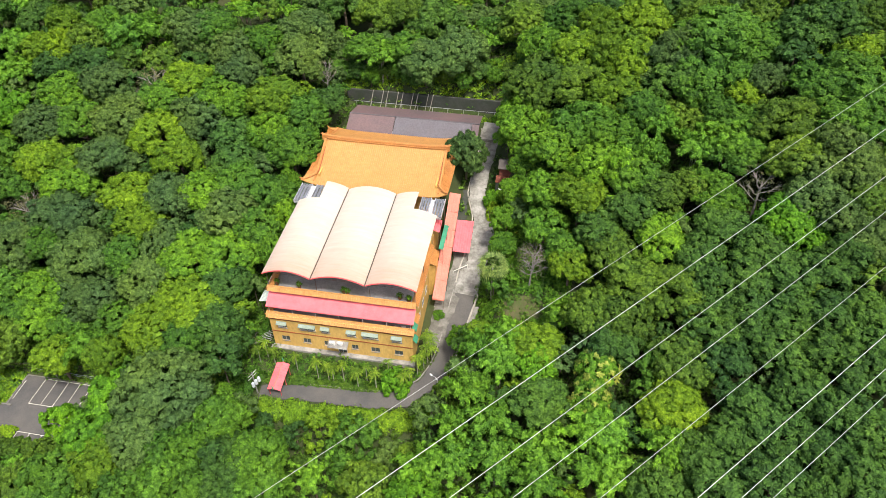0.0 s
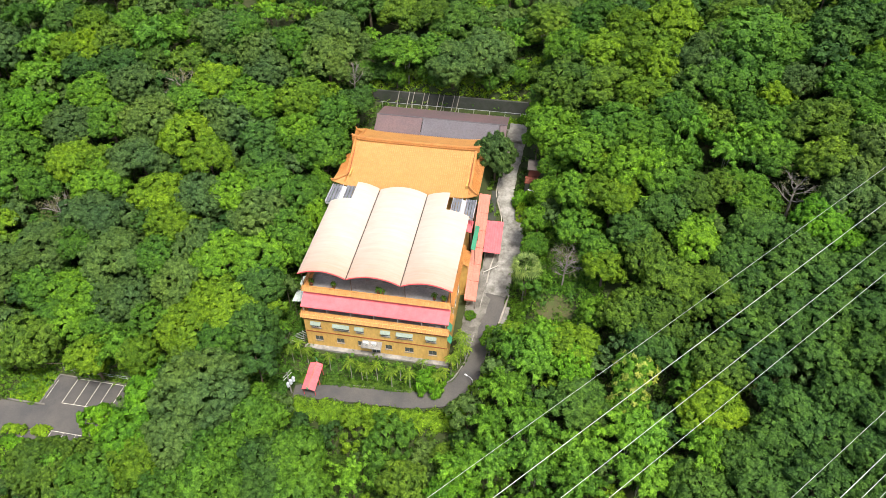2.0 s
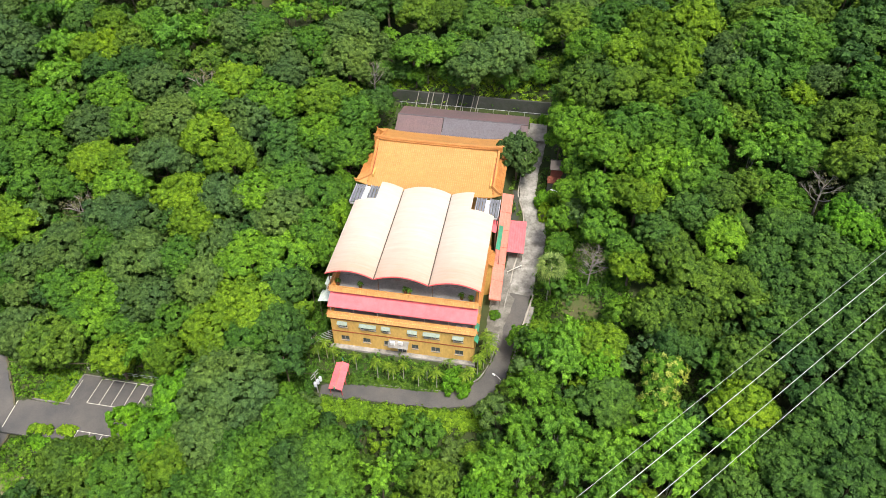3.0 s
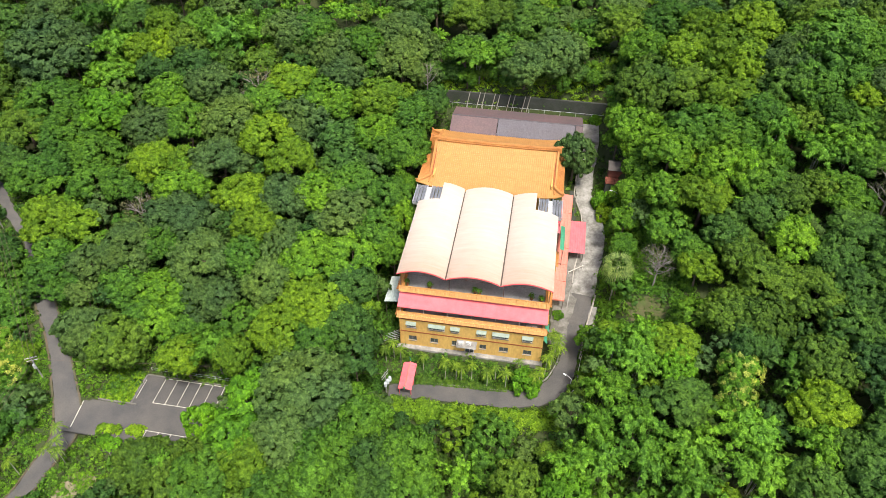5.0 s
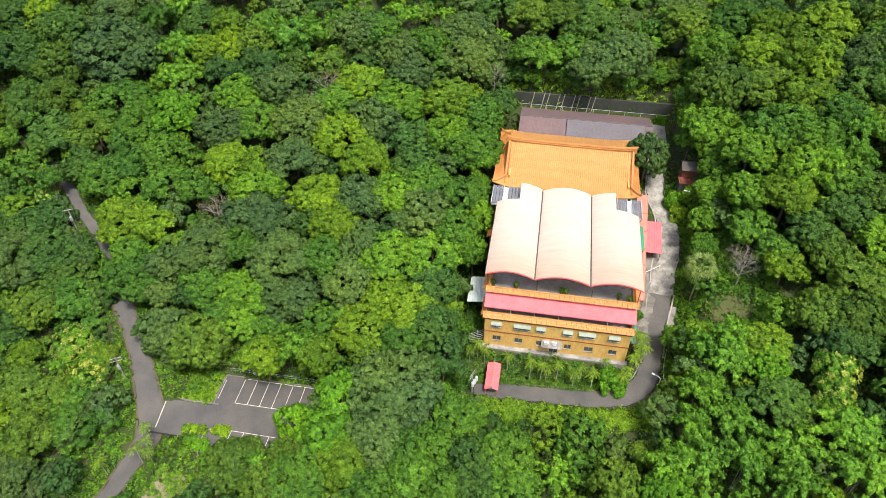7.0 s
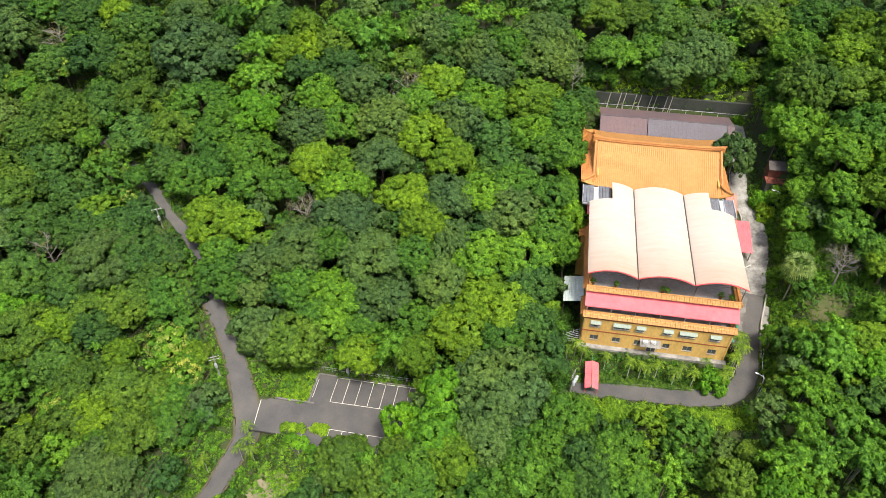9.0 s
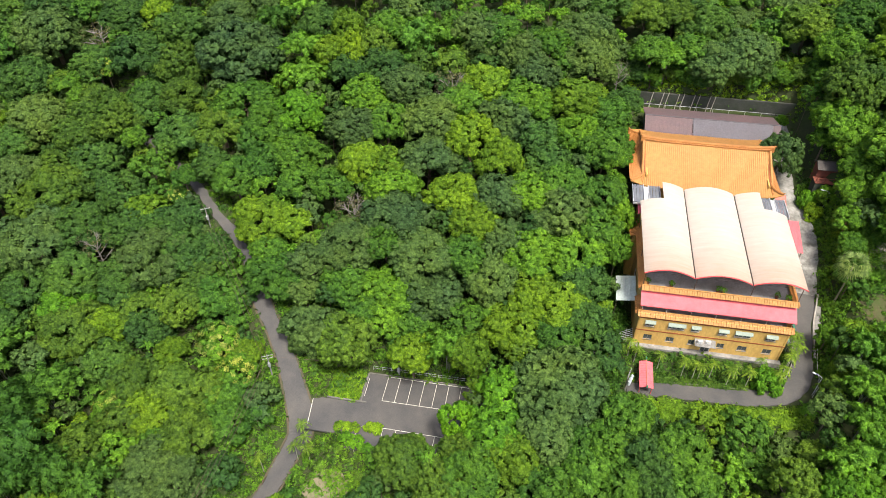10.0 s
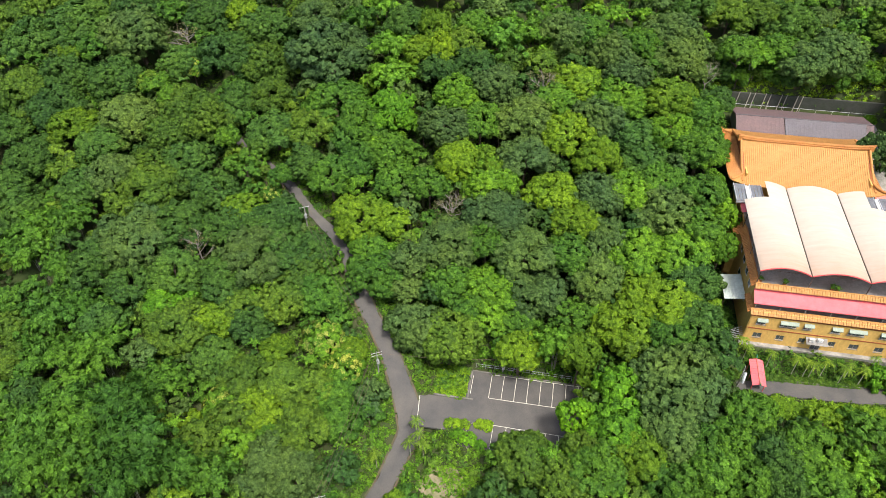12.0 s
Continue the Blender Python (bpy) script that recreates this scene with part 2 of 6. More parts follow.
# ---- mesh helpers ----
class Shape:
    """Collects corners and faces of one mesh."""

    def __init__(self):
        self.v, self.f = [], []

    def add(self, pts, faces):
        n = len(self.v)
        self.v += [tuple(p) for p in pts]
        self.f += [tuple(i + n for i in f) for f in faces]
        return self

    def box(self, x0, x1, y0, y1, z0, z1):
        return self.add([(x0, y0, z0), (x1, y0, z0), (x1, y1, z0), (x0, y1, z0), (x0, y0, z1), (x1, y0, z1), (x1, y1, z1), (x0, y1, z1)],
                        [(0, 3, 2, 1), (4, 5, 6, 7), (0, 1, 5, 4), (1, 2, 6, 5), (2, 3, 7, 6), (3, 0, 4, 7)])

    def slab(self, a, b, c, d, t):
        """A sheet of thickness t below the corners a, b, c, d."""
        top = [Vector(p) for p in (a, b, c, d)]
        n = (top[1] - top[0]).cross(top[3] - top[0]).normalized()
        n = n if n.z >= 0 else -n
        low = [p - n * t for p in top]
        return self.add(top + low, [(0, 1, 2, 3), (7, 6, 5, 4), (0, 4, 5, 1), (1, 5, 6, 2), (2, 6, 7, 3), (3, 7, 4, 0)])

    def tube(self, pts, radii, sides=6):
        pts = [Vector(p) for p in pts]
        radii = radii if isinstance(radii, (list, tuple)) else [radii] * len(pts)
        n0 = len(self.v)
        for i, p in enumerate(pts):
            d = (pts[min(i + 1, len(pts) - 1)] - pts[max(i - 1, 0)]).normalized()
            a = d.cross(Vector((0, 0, 1)) if abs(d.z) < 0.9 else Vector((1, 0, 0))).normalized()
            b = d.cross(a)
            for k in range(sides):
                w = 2 * math.pi * k / sides
                self.v.append(tuple(p + (a * math.cos(w) + b * math.sin(w)) * radii[i]))
        for i in range(len(pts) - 1):
            for k in range(sides):
                q, r = n0 + i * sides + k, n0 + i * sides + (k + 1) % sides
                self.f.append((q, r, r + sides, q + sides))
        self.f.append(tuple(n0 + k for k in range(sides))[::-1])
        self.f.append(tuple(n0 + (len(pts) - 1) * sides + k for k in range(sides)))
        return self

    def grid(self, rows):
        """A sheet from rows of points."""
        n, w = len(self.v), len(rows[0])
        for r in rows:
            self.v += [tuple(p) for p in r]
        for i in range(len(rows) - 1):
            for k in range(w - 1):
                self.f.append((n + i * w + k, n + i * w + k + 1, n + (i + 1) * w + k + 1, n + (i + 1) * w + k))
        return self

    def mesh(self, name, mat, origin=(0, 0, 0), smooth=False):
        me = bpy.data.meshes.new(name)
        o = Vector(origin)
        me.from_pydata([(x - o.x, y - o.y, z - o.z) for x, y, z in self.v], [], self.f)
        bm = bmesh.new()
        bm.from_mesh(me)
        bmesh.ops.recalc_face_normals(bm, faces=bm.faces)
        bm.to_mesh(me)
        bm.free()
        if smooth:
            me.shade_smooth()
        me.materials.append(mat)
        return me


def thing(name, at, label, category, group="", kind=""):
    ob = new(name)
    ob.empty_display_size = 0.3
    ob.location = at
    return tagged(ob, label, category, group, kind)


def world_at(ob):
    p = Vector(ob.location)
    while ob.parent:
        ob = ob.parent
        p += Vector(ob.location)
    return p


def part(name, shape, mat, parent, label="", smooth=False, kind=""):
    """Links a shape, given in world coordinates, as one mesh under a thing or part."""
    ob = new(name, shape.mesh(name, mat, world_at(parent), smooth))
    ob.parent = parent
    return tagged(ob, label, kind=kind)


def solo(name, shape, mat, label, category, kind="", group="", smooth=False, at=(0, 0, 0)):
    ob = new(name, shape.mesh(name, mat, at, smooth))
    ob.location = at
    return tagged(ob, label, category, group, kind)


# ---- terrain and ways ----
HILL = (-3.23, 8.13, 31.34, 10.75, -0.06, 11.69, 5.23, 1.04, -11.69, -19.35)
LANE_UP = [  # x, y, z, half width: the estate road on the low side
    (-72.0, -62.0, -19.0, 1.8), (-65.8, -41.1, -15.8, 1.8), (-64.4, -37.7, -15.2, 1.8), (-63.0, -31.6, -14.0, 1.9), (-61.5, -26.6, -12.8, 2.3), (-63.2, -21.8, -11.9, 2.4),
    (-65.0, -18.8, -10.6, 2.2), (-66.8, -15.7, -8.8, 2.0), (-69.3, -11.9, -7.4, 1.8), (-72.5, -7.4, -6.2, 1.7), (-75.0, -4.7, -5.0, 1.7), (-78.5, -0.4, -3.0, 1.7),
    (-82.9, 6.6, 0.2, 1.35), (-87.5, 11.5, 2.6, 1.2), (-94.3, 16.4, 4.3, 1.15), (-101.1, 23.2, 5.6, 1.15), (-109.9, 29.8, 6.6, 1.2), (-117.7, 34.8, 7.4, 1.45),
    (-122.9, 38.3, 8.0, 1.7), (-135.0, 45.0, 10.0, 1.7), (-152.0, 54.0, 14.0, 1.7)]
DRIVE = [(0.2, -11.6, -4.65, 1.6), (1.3, -11.5, -4.6, 1.8), (6.7, -10.5, -4.5, 1.75), (15.6, -10.5, -3.9, 1.75), (22.2, -10.6, -3.5, 1.8), (28.3, -9.5, -2.9, 1.95),
         (32.0, -6.5, -2.3, 2.1), (33.5, -2.1, -1.8, 1.7), (34.3, 3.3, -1.3, 1.65), (34.9, 9.1, -0.8, 1.9), (35.4, 12.6, 0.6, 2.2), (36.0, 16.0, 1.9, 2.3)]
LANE = [(35.8, 14.5, 1.42, 2.3), (36.0, 16.05, 1.98, 2.3), (36.3, 19.6, 3.2, 2.4), (37.6, 26.9, 4.9, 2.4), (37.1, 33.8, 6.4, 2.2), (34.7, 39.7, 7.8, 1.9), (34.8, 43.7, 8.8, 1.8),
        (35.2, 48.9, 10.0, 1.8), (35.7, 55.3, 11.2, 2.0), (34.9, 61.3, 12.0, 2.2)]
YARD = [(31.3, 2.4, -1.3, 1.5), (31.4, 5.0, -1.1, 1.7), (31.7, 10.0, -0.5, 2.0), (33.4, 15.0, 1.3, 1.8), (33.6, 20.0, 3.2, 1.6), (33.8, 26.0, 4.7, 1.5), (33.8, 31.0, 5.8, 1.2)]
LOT_Z = -11.6
LOT = (-59.5, -26.5, -29.0, -11.0)      # x0, x1, y0, y1


def along(way, step=1.0):
    """A way as evenly spaced rows of x, y, z, half width, rounded through its corners."""
    p = np.array(way, float)
    s = np.concatenate(([0], np.cumsum(np.hypot(*np.diff(p[:, :2], axis=0).T))))
    t = np.arange(0, s[-1], step / 2)
    q = np.stack([np.interp(t, s, p[:, k]) for k in range(4)], 1)
    for _ in range(6):
        q[1:-1] = (q[:-2] + 2 * q[1:-1] + q[2:]) / 4
    return q[::2]


VERGE = [(37.0, 4.5, -1.18, 0.7), (37.6, 7.0, -0.95, 0.85), (37.9, 10.0, -0.45, 0.85), (38.4, 13.0, 0.75, 0.6)]
WAYS = {"verge": along(VERGE), "estate": along(LANE_UP), "drive": along(DRIVE), "lane": along(LANE), "yard": along(YARD)}
WAY_POINTS = np.concatenate(list(WAYS.values()))


def raw_hill(x, y):
    xc, yc = np.clip(x, -170, 115), np.clip(y, -70, 95)
    a, b = xc / 100, yc / 100
    z = sum(c * t for c, t in zip(HILL, (1, a, b, a * a, a * b, b * b, a ** 3, a * a * b, a * b * b, b ** 3)))
    return z + 0.15 * np.maximum(y - yc, 0) + 0.2 * np.maximum(x - xc, 0) + 0.12 * np.minimum(y - yc, 0)


def smooth(t):
    t = np.clip(t, 0, 1)
    return t * t * (3 - 2 * t)


def ground_z(x, y):
    """Height of the ground: a hillside, levelled for the ways, the car park and the temple's terrace."""
    x, y = np.atleast_1d(np.asarray(x, float)), np.atleast_1d(np.asarray(y, float))
    z = raw_hill(x, y)
    z = z + 0.5 * np.sin(x * 0.21 + 1.3) * np.sin(y * 0.17) + 0.25 * np.sin(x * 0.53 + y * 0.41)
    # terrace under the temple
    d = np.maximum(np.maximum(-3.0 - x, x - 30.5), np.maximum(-3.4 - y, y - 30.0))
    w = smooth(1 - np.maximum(d, 0) / 4.0)
    z = z * (1 - w) + (-0.9 + 0.0 * x) * w
    # yard behind the hall
    d = np.maximum(np.maximum(-1.0 - x, x - 37.0), np.maximum(47.0 - y, y - 65.5))
    w = smooth(1 - np.maximum(d, 0) / 4.0)
    z = z * (1 - w) + 12.0 * w
    # car park
    d = np.maximum(np.maximum(LOT[0] - x, x - LOT[1]), np.maximum(LOT[2] - y, y - LOT[3]))
    w = smooth(1 - np.maximum(d - 0.6, 0) / 5.0)
    z = z * (1 - w) + (LOT_Z - 0.08) * w
    # ways
    for i in range(0, len(x), 4000):
        s = slice(i, i + 4000)
        dd = np.hypot(x[s, None] - WAY_POINTS[None, :, 0], y[s, None] - WAY_POINTS[None, :, 1])
        k = dd.argmin(1)
        d = dd[np.arange(len(k)), k] - WAY_POINTS[k, 3]
        w = smooth(1 - np.maximum(d - 0.7, 0) / 5.5)
        z[s] = z[s] * (1 - w) + (WAY_POINTS[k, 2] - 0.22) * w
    return z


def gz(x, y):
    return float(ground_z(x, y)[0])


def build_ground():
    xs = np.concatenate(([-2600, -1500, -800, -450, -300], np.arange(-225, 175, 1.6), [240, 360, 600, 1200, 2600]))
    ys = np.concatenate(([-2600, -1400, -700, -350, -180, -120], np.arange(-90, 175, 1.6), [240, 360, 600, 1200, 2600]))
    gx, gy = np.meshgrid(xs, ys)
    z = ground_z(gx.ravel(), gy.ravel())
    far = np.maximum(np.maximum(np.abs(gx.ravel()) - 260, np.abs(gy.ravel()) - 260), 0)
    z = z * np.clip(1 - far / 2400, 0, 1)
    s = Shape()
    s.v = list(zip(gx.ravel().tolist(), gy.ravel().tolist(), z.tolist()))
    w = len(xs)
    s.f = [(j * w + i, j * w + i + 1, (j + 1) * w + i + 1, (j + 1) * w + i) for j in range(len(ys) - 1) for i in range(w - 1)]
    solo("ground", s, EARTH, "wooded hillside with dark leaf litter", "ground", "structure", smooth=True)


build_ground()


def ribbon(name, rows, mat, label, kind_name="road"):
    left, right = [], []
    for i, (x, y, z, h) in enumerate(rows):
        a, b = rows[max(i - 1, 0)], rows[min(i + 1, len(rows) - 1)]
        d = Vector((b[0] - a[0], b[1] - a[1])).normalized()
        h2 = h + 0.12 * math.sin(i * 0.9) + 0.1 * math.sin(i * 2.3)
        left.append((x - d.y * h2, y + d.x * h2, z))
        right.append((x + d.y * h2, y - d.x * h2, z))
    mid = [(x, y, z + 0.05) for x, y, z, h in rows]
    low = [[(x, y, z - 0.7) for x, y, z in side] for side in (left, right)]
    s = Shape().grid([low[0], left, mid, right, low[1]])
    return solo(name, s, mat, label, kind_name, "structure", smooth=False)


ribbon("road", WAYS["estate"], ASPHALT, "grey asphalt estate road climbing through the trees")
ribbon("driveway", WAYS["drive"], ASPHALT, "grey asphalt driveway curving round the temple", "driveway")
ribbon("lane", WAYS["lane"], LANE_CONCRETE, "pale weathered concrete lane beside the temple", "lane")

ribbon("verge_slab", WAYS["verge"], CONCRETE, "pale broken concrete edge beside the driveway", "verge")
# no drain here: a dark strip stands in for a wall recess in shadow
SHADE_STRIP = along([(33.0, 30.5, 0, 0.9), (32.3, 33.0, 0, 1.1), (31.8, 37.0, 0, 1.2), (32.0, 41.0, 0, 1.0)])
SHADE_STRIP[:, 2] = ground_z(SHADE_STRIP[:, 0], SHADE_STRIP[:, 1]) + 0.3
ribbon("side_drain", SHADE_STRIP, STONE_WALL, "dark strip standing in for the shadowed recess between the hall and the lane", "drain")
ribbon("side_yard", WAYS["yard"], YARD_CONCRETE, "stained concrete yard along the temple flank", "yard")


def build_car_park():
    x0, x1, y0, y1 = LOT
    s = Shape().box(x0 + 7.5, x1, y0, y1, LOT_Z - 0.4, LOT_Z)
    s.box(-62.0, x0 + 7.5, -26.0, -18.4, LOT_Z - 0.4, LOT_Z - 0.004)
    lot = solo("car_park", s, ASPHALT, "grey asphalt car park with white painted bays", "car park", "structure")

    def stripe(a, b, w=0.09):
        a, b = Vector((*a, LOT_Z + 0.012)), Vector((*b, LOT_Z + 0.012))
        d = (b - a).normalized()
        n = Vector((-d.y, d.x, 0)) * w / 2
        q = Shape().slab(a + n, b + n, b - n, a - n, 0.02)
        part("bay_line", q, LINE, lot)

    for k in range(9):
        x = -47.4 + 2.56 * k
        stripe((x, -17.2), (x + 0.05, -11.25))
    stripe((-51.2, -16.7), (-51.2, -12.1))
    stripe((-47.4, -17.2), (-28.0, -17.2), 0.1)
    stripe((-47.2, -11.2), (-28.0, -11.2), 0.12)
    stripe((-45.8, -23.4), (-27.5, -23.6), 0.1)
    for k in range(7):
        x = -45.6 + 2.56 * k
        stripe((x, -23.5), (x - 0.1, -28.8))
    stripe((-60.6, -25.0), (-61.3, -19.0), 0.12)
    kerb = Shape()
    kerb.box(-51.6, -27.0, -11.0, -10.75, LOT_Z - 0.3, LOT_Z + 0.16)
    kerb.box(-58.6, -50.4, -18.30, -17.98, LOT_Z - 0.3, LOT_Z + 0.22)
    kerb.box(-51.75, -51.45, -18.0, -11.0, LOT_Z - 0.3, LOT_Z + 0.14)
    part("kerb", kerb, YARD_CONCRETE, lot)
    isle = Shape()
    pts = [(-49.2 + 1.6 * math.cos(a), -26.6 + 3.2 * math.sin(a)) for a in [math.pi / 2 + math.pi * k / 10 for k in range(11)]]
    for (ax, ay), (bx, by) in zip(pts, pts[1:]):
        isle.slab((ax, ay, LOT_Z + 0.15), (bx, by, LOT_Z + 0.15), (bx + 0.15, by, LOT_Z + 0.15), (ax + 0.15, ay, LOT_Z + 0.15), 0.3)
    part("kerb", isle, KERB, lot)


build_car_park()


def kerb_along(name, way, side, i0, i1, mat, label, h=0.18, off=0.25, w=0.22):
    s, rows = Shape(), WAYS[way]
    pts = []
    for i in range(i0, min(i1, len(rows))):
        a, b = rows[max(i - 1, 0)], rows[min(i + 1, len(rows) - 1)]
        d = Vector((b[0] - a[0], b[1] - a[1])).normalized()
        x, y, z, hw = rows[i]
        k = side * (hw + off)
        pts.append((x - d.y * k, y + d.x * k, z, -d.y * side, d.x * side))
    inner_l, inner_t, outer_t, outer_l = [], [], [], []
    for x, y, z, nx, ny in pts:
        inner_l.append((x, y, z - 0.5)), inner_t.append((x, y, z + h))
        outer_t.append((x + nx * w, y + ny * w, z + h)), outer_l.append((x + nx * w, y + ny * w, z - 0.5))
    s.grid([inner_l, inner_t, outer_t, outer_l])
    return solo(name, s, mat, label, "kerb", "structure")


kerb_along("kerb_drive", "drive", 1, 8, 60, LANE_CONCRETE, "low stained concrete kerb beside the driveway", 0.12, 0.2, 0.18)
kerb_along("kerb_bend", "drive", -1, 40, 62, KERB, "pale concrete edging on the driveway bend", 0.3, 0.2, 0.3)
kerb_along("kerb_lane", "lane", 1, 2, 44, KERB, "mossy concrete edge of the lane", 0.25, 0.1, 0.25)


for side in (-1, 1):
    kerb_along("road_edge", "estate", side, 22, 78, SOIL, "strip of brown earth along the estate road", 0.05, 0.0, 0.38)


# ---- the temple ----
def wall_x(x0, x1, y0, y1, z0, z1, holes):
    """A wall along x with openings (x0, x1, z0, z1) through it."""
    s = Shape()
    xs = sorted({x0, x1, *[h[0] for h in holes], *[h[1] for h in holes]})
    for a, b in zip(xs, xs[1:]):
        z = z0
        for h in sorted([h for h in holes if h[0] <= a and h[1] >= b], key=lambda h: h[2]):
            s.box(a, b, y0, y1, z, h[2])
            z = h[3]
        s.box(a, b, y0, y1, z, z1)
    return s


def coping(a, b, out, top, low, width, step=0.46):
    """A sloping strip of barrel tiles from a to b (x, y), falling towards out."""
    s = Shape()
    a, b, o = Vector((*a, 0)), Vector((*b, 0)), Vector((*out, 0))
    d = (b - a).normalized()
    up, dn = Vector((0, 0, top)), Vector((0, 0, low))
    s.slab(a + up, b + up, b + o * width + dn, a + o * width + dn, 0.14)
    s.slab(a + up - o * 0.45 + Vector((0, 0, -0.35)), b + up - o * 0.45 + Vector((0, 0, -0.35)), b + up, a + up, 0.12)
    n = int((b - a).length / step)
    for i in range(n + 1):
        p = a + d * (b - a).length * i / n
        s.tube([p + up + Vector((0, 0, 0.05)), p + o * (width + 0.05) + dn + Vector((0, 0, 0.03))], 0.085, 5)
    s.tube([a + up + Vector((0, 0, 0.06)), b + up + Vector((0, 0, 0.06))], 0.13, 6)
    return s


temple = thing("temple_building", (14.0, 12.0, -0.9), "ochre-painted temple building with orange tiled copings on a hillside", "temple")
X0, X1 = 0.8, 28.3
UPPER = [(2.2, 4.0), (6.5, 9.6), (10.8, 12.4), (15.8, 17.5), (18.8, 21.8), (24.4, 26.3)]
LOWER = [(2.5, 4.1), (6.8, 8.3), (11.0, 12.2), (16.4, 17.7), (20.2, 21.9), (24.8, 26.4)]
FY = -2.5
holes = [(a, b, 4.35, 5.75) for a, b in UPPER] + [(a, b, 0.65, 1.95) for a, b in LOWER] + [(13.6, 15.4, -0.9, 1.45)]
part("front_wall", wall_x(X0, X1, FY, FY + 0.3, -3.2, 7.75, holes), OCHRE, temple)
part("plinth", Shape().box(X0 - 0.5, X1 + 0.4, FY - 1.0, FY - 0.003, -3.6, -0.75), CONCRETE, temple, "pale concrete plinth")
for zz in (3.1, 6.55):
    part("trim_band", Shape().box(X0 - 0.06, X1 + 0.06, FY - 0.08, FY - 0.002, zz, zz + 0.22), BROWN_TRIM, temple, "red-brown painted band")
part("side_wall", Shape().box(X0, X0 + 0.3, FY + 0.303, 1.2, -3.2, 7.0).box(X0, X0 + 0.3, 1.2, 27.0, -3.2, 11.9), OCHRE, temple)
part("side_wall", Shape().box(X1 - 0.3, X1, FY + 0.303, 1.2, -3.2, 7.0).box(X1 - 0.3, X1, 1.2, 27.0, -3.2, 11.9), OCHRE, temple)
part("back_wall", Shape().box(X0 + 0.3, X1 - 0.3, 26.7, 27.0, -3.2, 11.9), OCHRE, temple)
part("balcony_floor", Shape().box(X0 + 0.3, X1 - 0.3, FY + 0.31, 1.2, 6.6, 6.8), CONCRETE_DARK, temple)
part("terrace_floor", Shape().box(X0 + 0.3, X1 - 0.3, 0.7, 26.7, 10.9, 11.15), CONCRETE_DARK, temple, "dark damp concrete roof terrace")
part("parapet", Shape().box(X0, X1, 0.45, 0.7, 10.6, 12.15), OCHRE, temple)
# upper wall behind the balcony, with openings
up_holes = [(2.4 + 4.3 * k, 4.9 + 4.3 * k, 6.4, 8.9) for k in range(6)]
part("balcony_wall", wall_x(X0 + 0.3, X1 - 0.3, 1.2, 1.45, 6.3, 10.9, up_holes), OCHRE, temple)
for a, b, c, d in up_holes:
    w = part("window", Shape().box(a, b, 1.30, 1.34, c, d), GLASS_DARK, temple, "dark glazed balcony opening")
    part("frame", Shape().box(a, a + 0.08, 1.24, 1.40, c, d).box(b - 0.08, b, 1.24, 1.40, c, d).box((a + b) / 2 - 0.04, (a + b) / 2 + 0.04, 1.24, 1.40, c, d), FRAME_WHITE, w)
part("coping", coping((X0 - 0.35, -2.05), (X1 + 0.35, -2.05), (0, -1), 8.05, 7.25, 0.85), TILE, temple, "orange glazed barrel-tile coping")
part("coping", coping((X0 - 0.35, 0.5), (X1 + 0.25, 0.5), (0, -1), 12.35, 11.6, 0.7), TILE, temple, "orange glazed barrel-tile coping")
part("coping", coping((X0 + 0.1, 2.2), (X0 + 0.1, -2.2), (-1, 0), 8.0, 7.2, 0.9), TILE_SIDE, temple, "brownish-orange tile coping")
part("coping", coping((X0 + 0.1, 17.5), (X0 + 0.1, 0.6), (-1, 0), 12.3, 11.3, 1.0), TILE_SIDE, temple, "brownish-orange tile coping")
part("coping", coping((X1 - 0.1, -2.2), (X1 - 0.1, 2.2), (1, 0), 8.0, 7.2, 0.7), TILE_SIDE, temple)
part("coping", coping((X1 - 0.1, 0.6), (X1 - 0.1, 17.0), (1, 0), 12.3, 11.4, 0.8), TILE_SIDE, temple)
# projecting bays on the flanks
part("flank_bay", Shape().box(X0 - 1.5, X0, 16.8, 20.5, -2.0, 10.4), OCHRE, temple)
part("coping", coping((X0 - 0.1, 20.8), (X0 - 0.1, 16.4), (-1, 0), 11.3, 10.5, 1.9), TILE_SIDE, temple)
part("flank_bay", Shape().box(X1, X1 + 1.3, 14.5, 18.0, -2.0, 8.8), OCHRE, temple)
part("coping", coping((X1 + 0.1, 14.2), (X1 + 0.1, 18.4), (1, 0), 9.6, 8.9, 1.5), TILE_SIDE, temple)
for y, z in ((3.5, 8.0), (7.0, 8.0), (10.5, 8.0), (13.8, 8.0), (3.5, 4.2), (7.0, 4.2), (10.5, 4.2)):
    w = part("window", Shape().box(X0 - 0.03, X0 - 0.005, y, y + 1.5, z, z + 1.4), GLASS_DARK, temple)
    part("frame", Shape().box(X0 - 0.07, X0 - 0.031, y - 0.08, y + 1.58, z - 0.08, z).box(X0 - 0.07, X0 - 0.031, y - 0.08, y + 1.58, z + 1.4, z + 1.48).box(X0 - 0.07, X0 - 0.031, y - 0.08, y, z, z + 1.4).box(X0 - 0.07, X0 - 0.031, y + 1.5, y + 1.58, z, z + 1.4), FRAME_WHITE, w)
    w = part("window", Shape().box(X1 + 0.005, X1 + 0.03, y, y + 1.5, z, z + 1.4), GLASS_DARK, temple)
    part("frame", Shape().box(X1 + 0.031, X1 + 0.07, y - 0.08, y + 1.58, z - 0.08, z).box(X1 + 0.031, X1 + 0.07, y - 0.08, y + 1.58, z + 1.4, z + 1.48).box(X1 + 0.031, X1 + 0.07, y - 0.08, y, z, z + 1.4).box(X1 + 0.031, X1 + 0.07, y + 1.5, y + 1.58, z, z + 1.4), FRAME_WHITE, w)


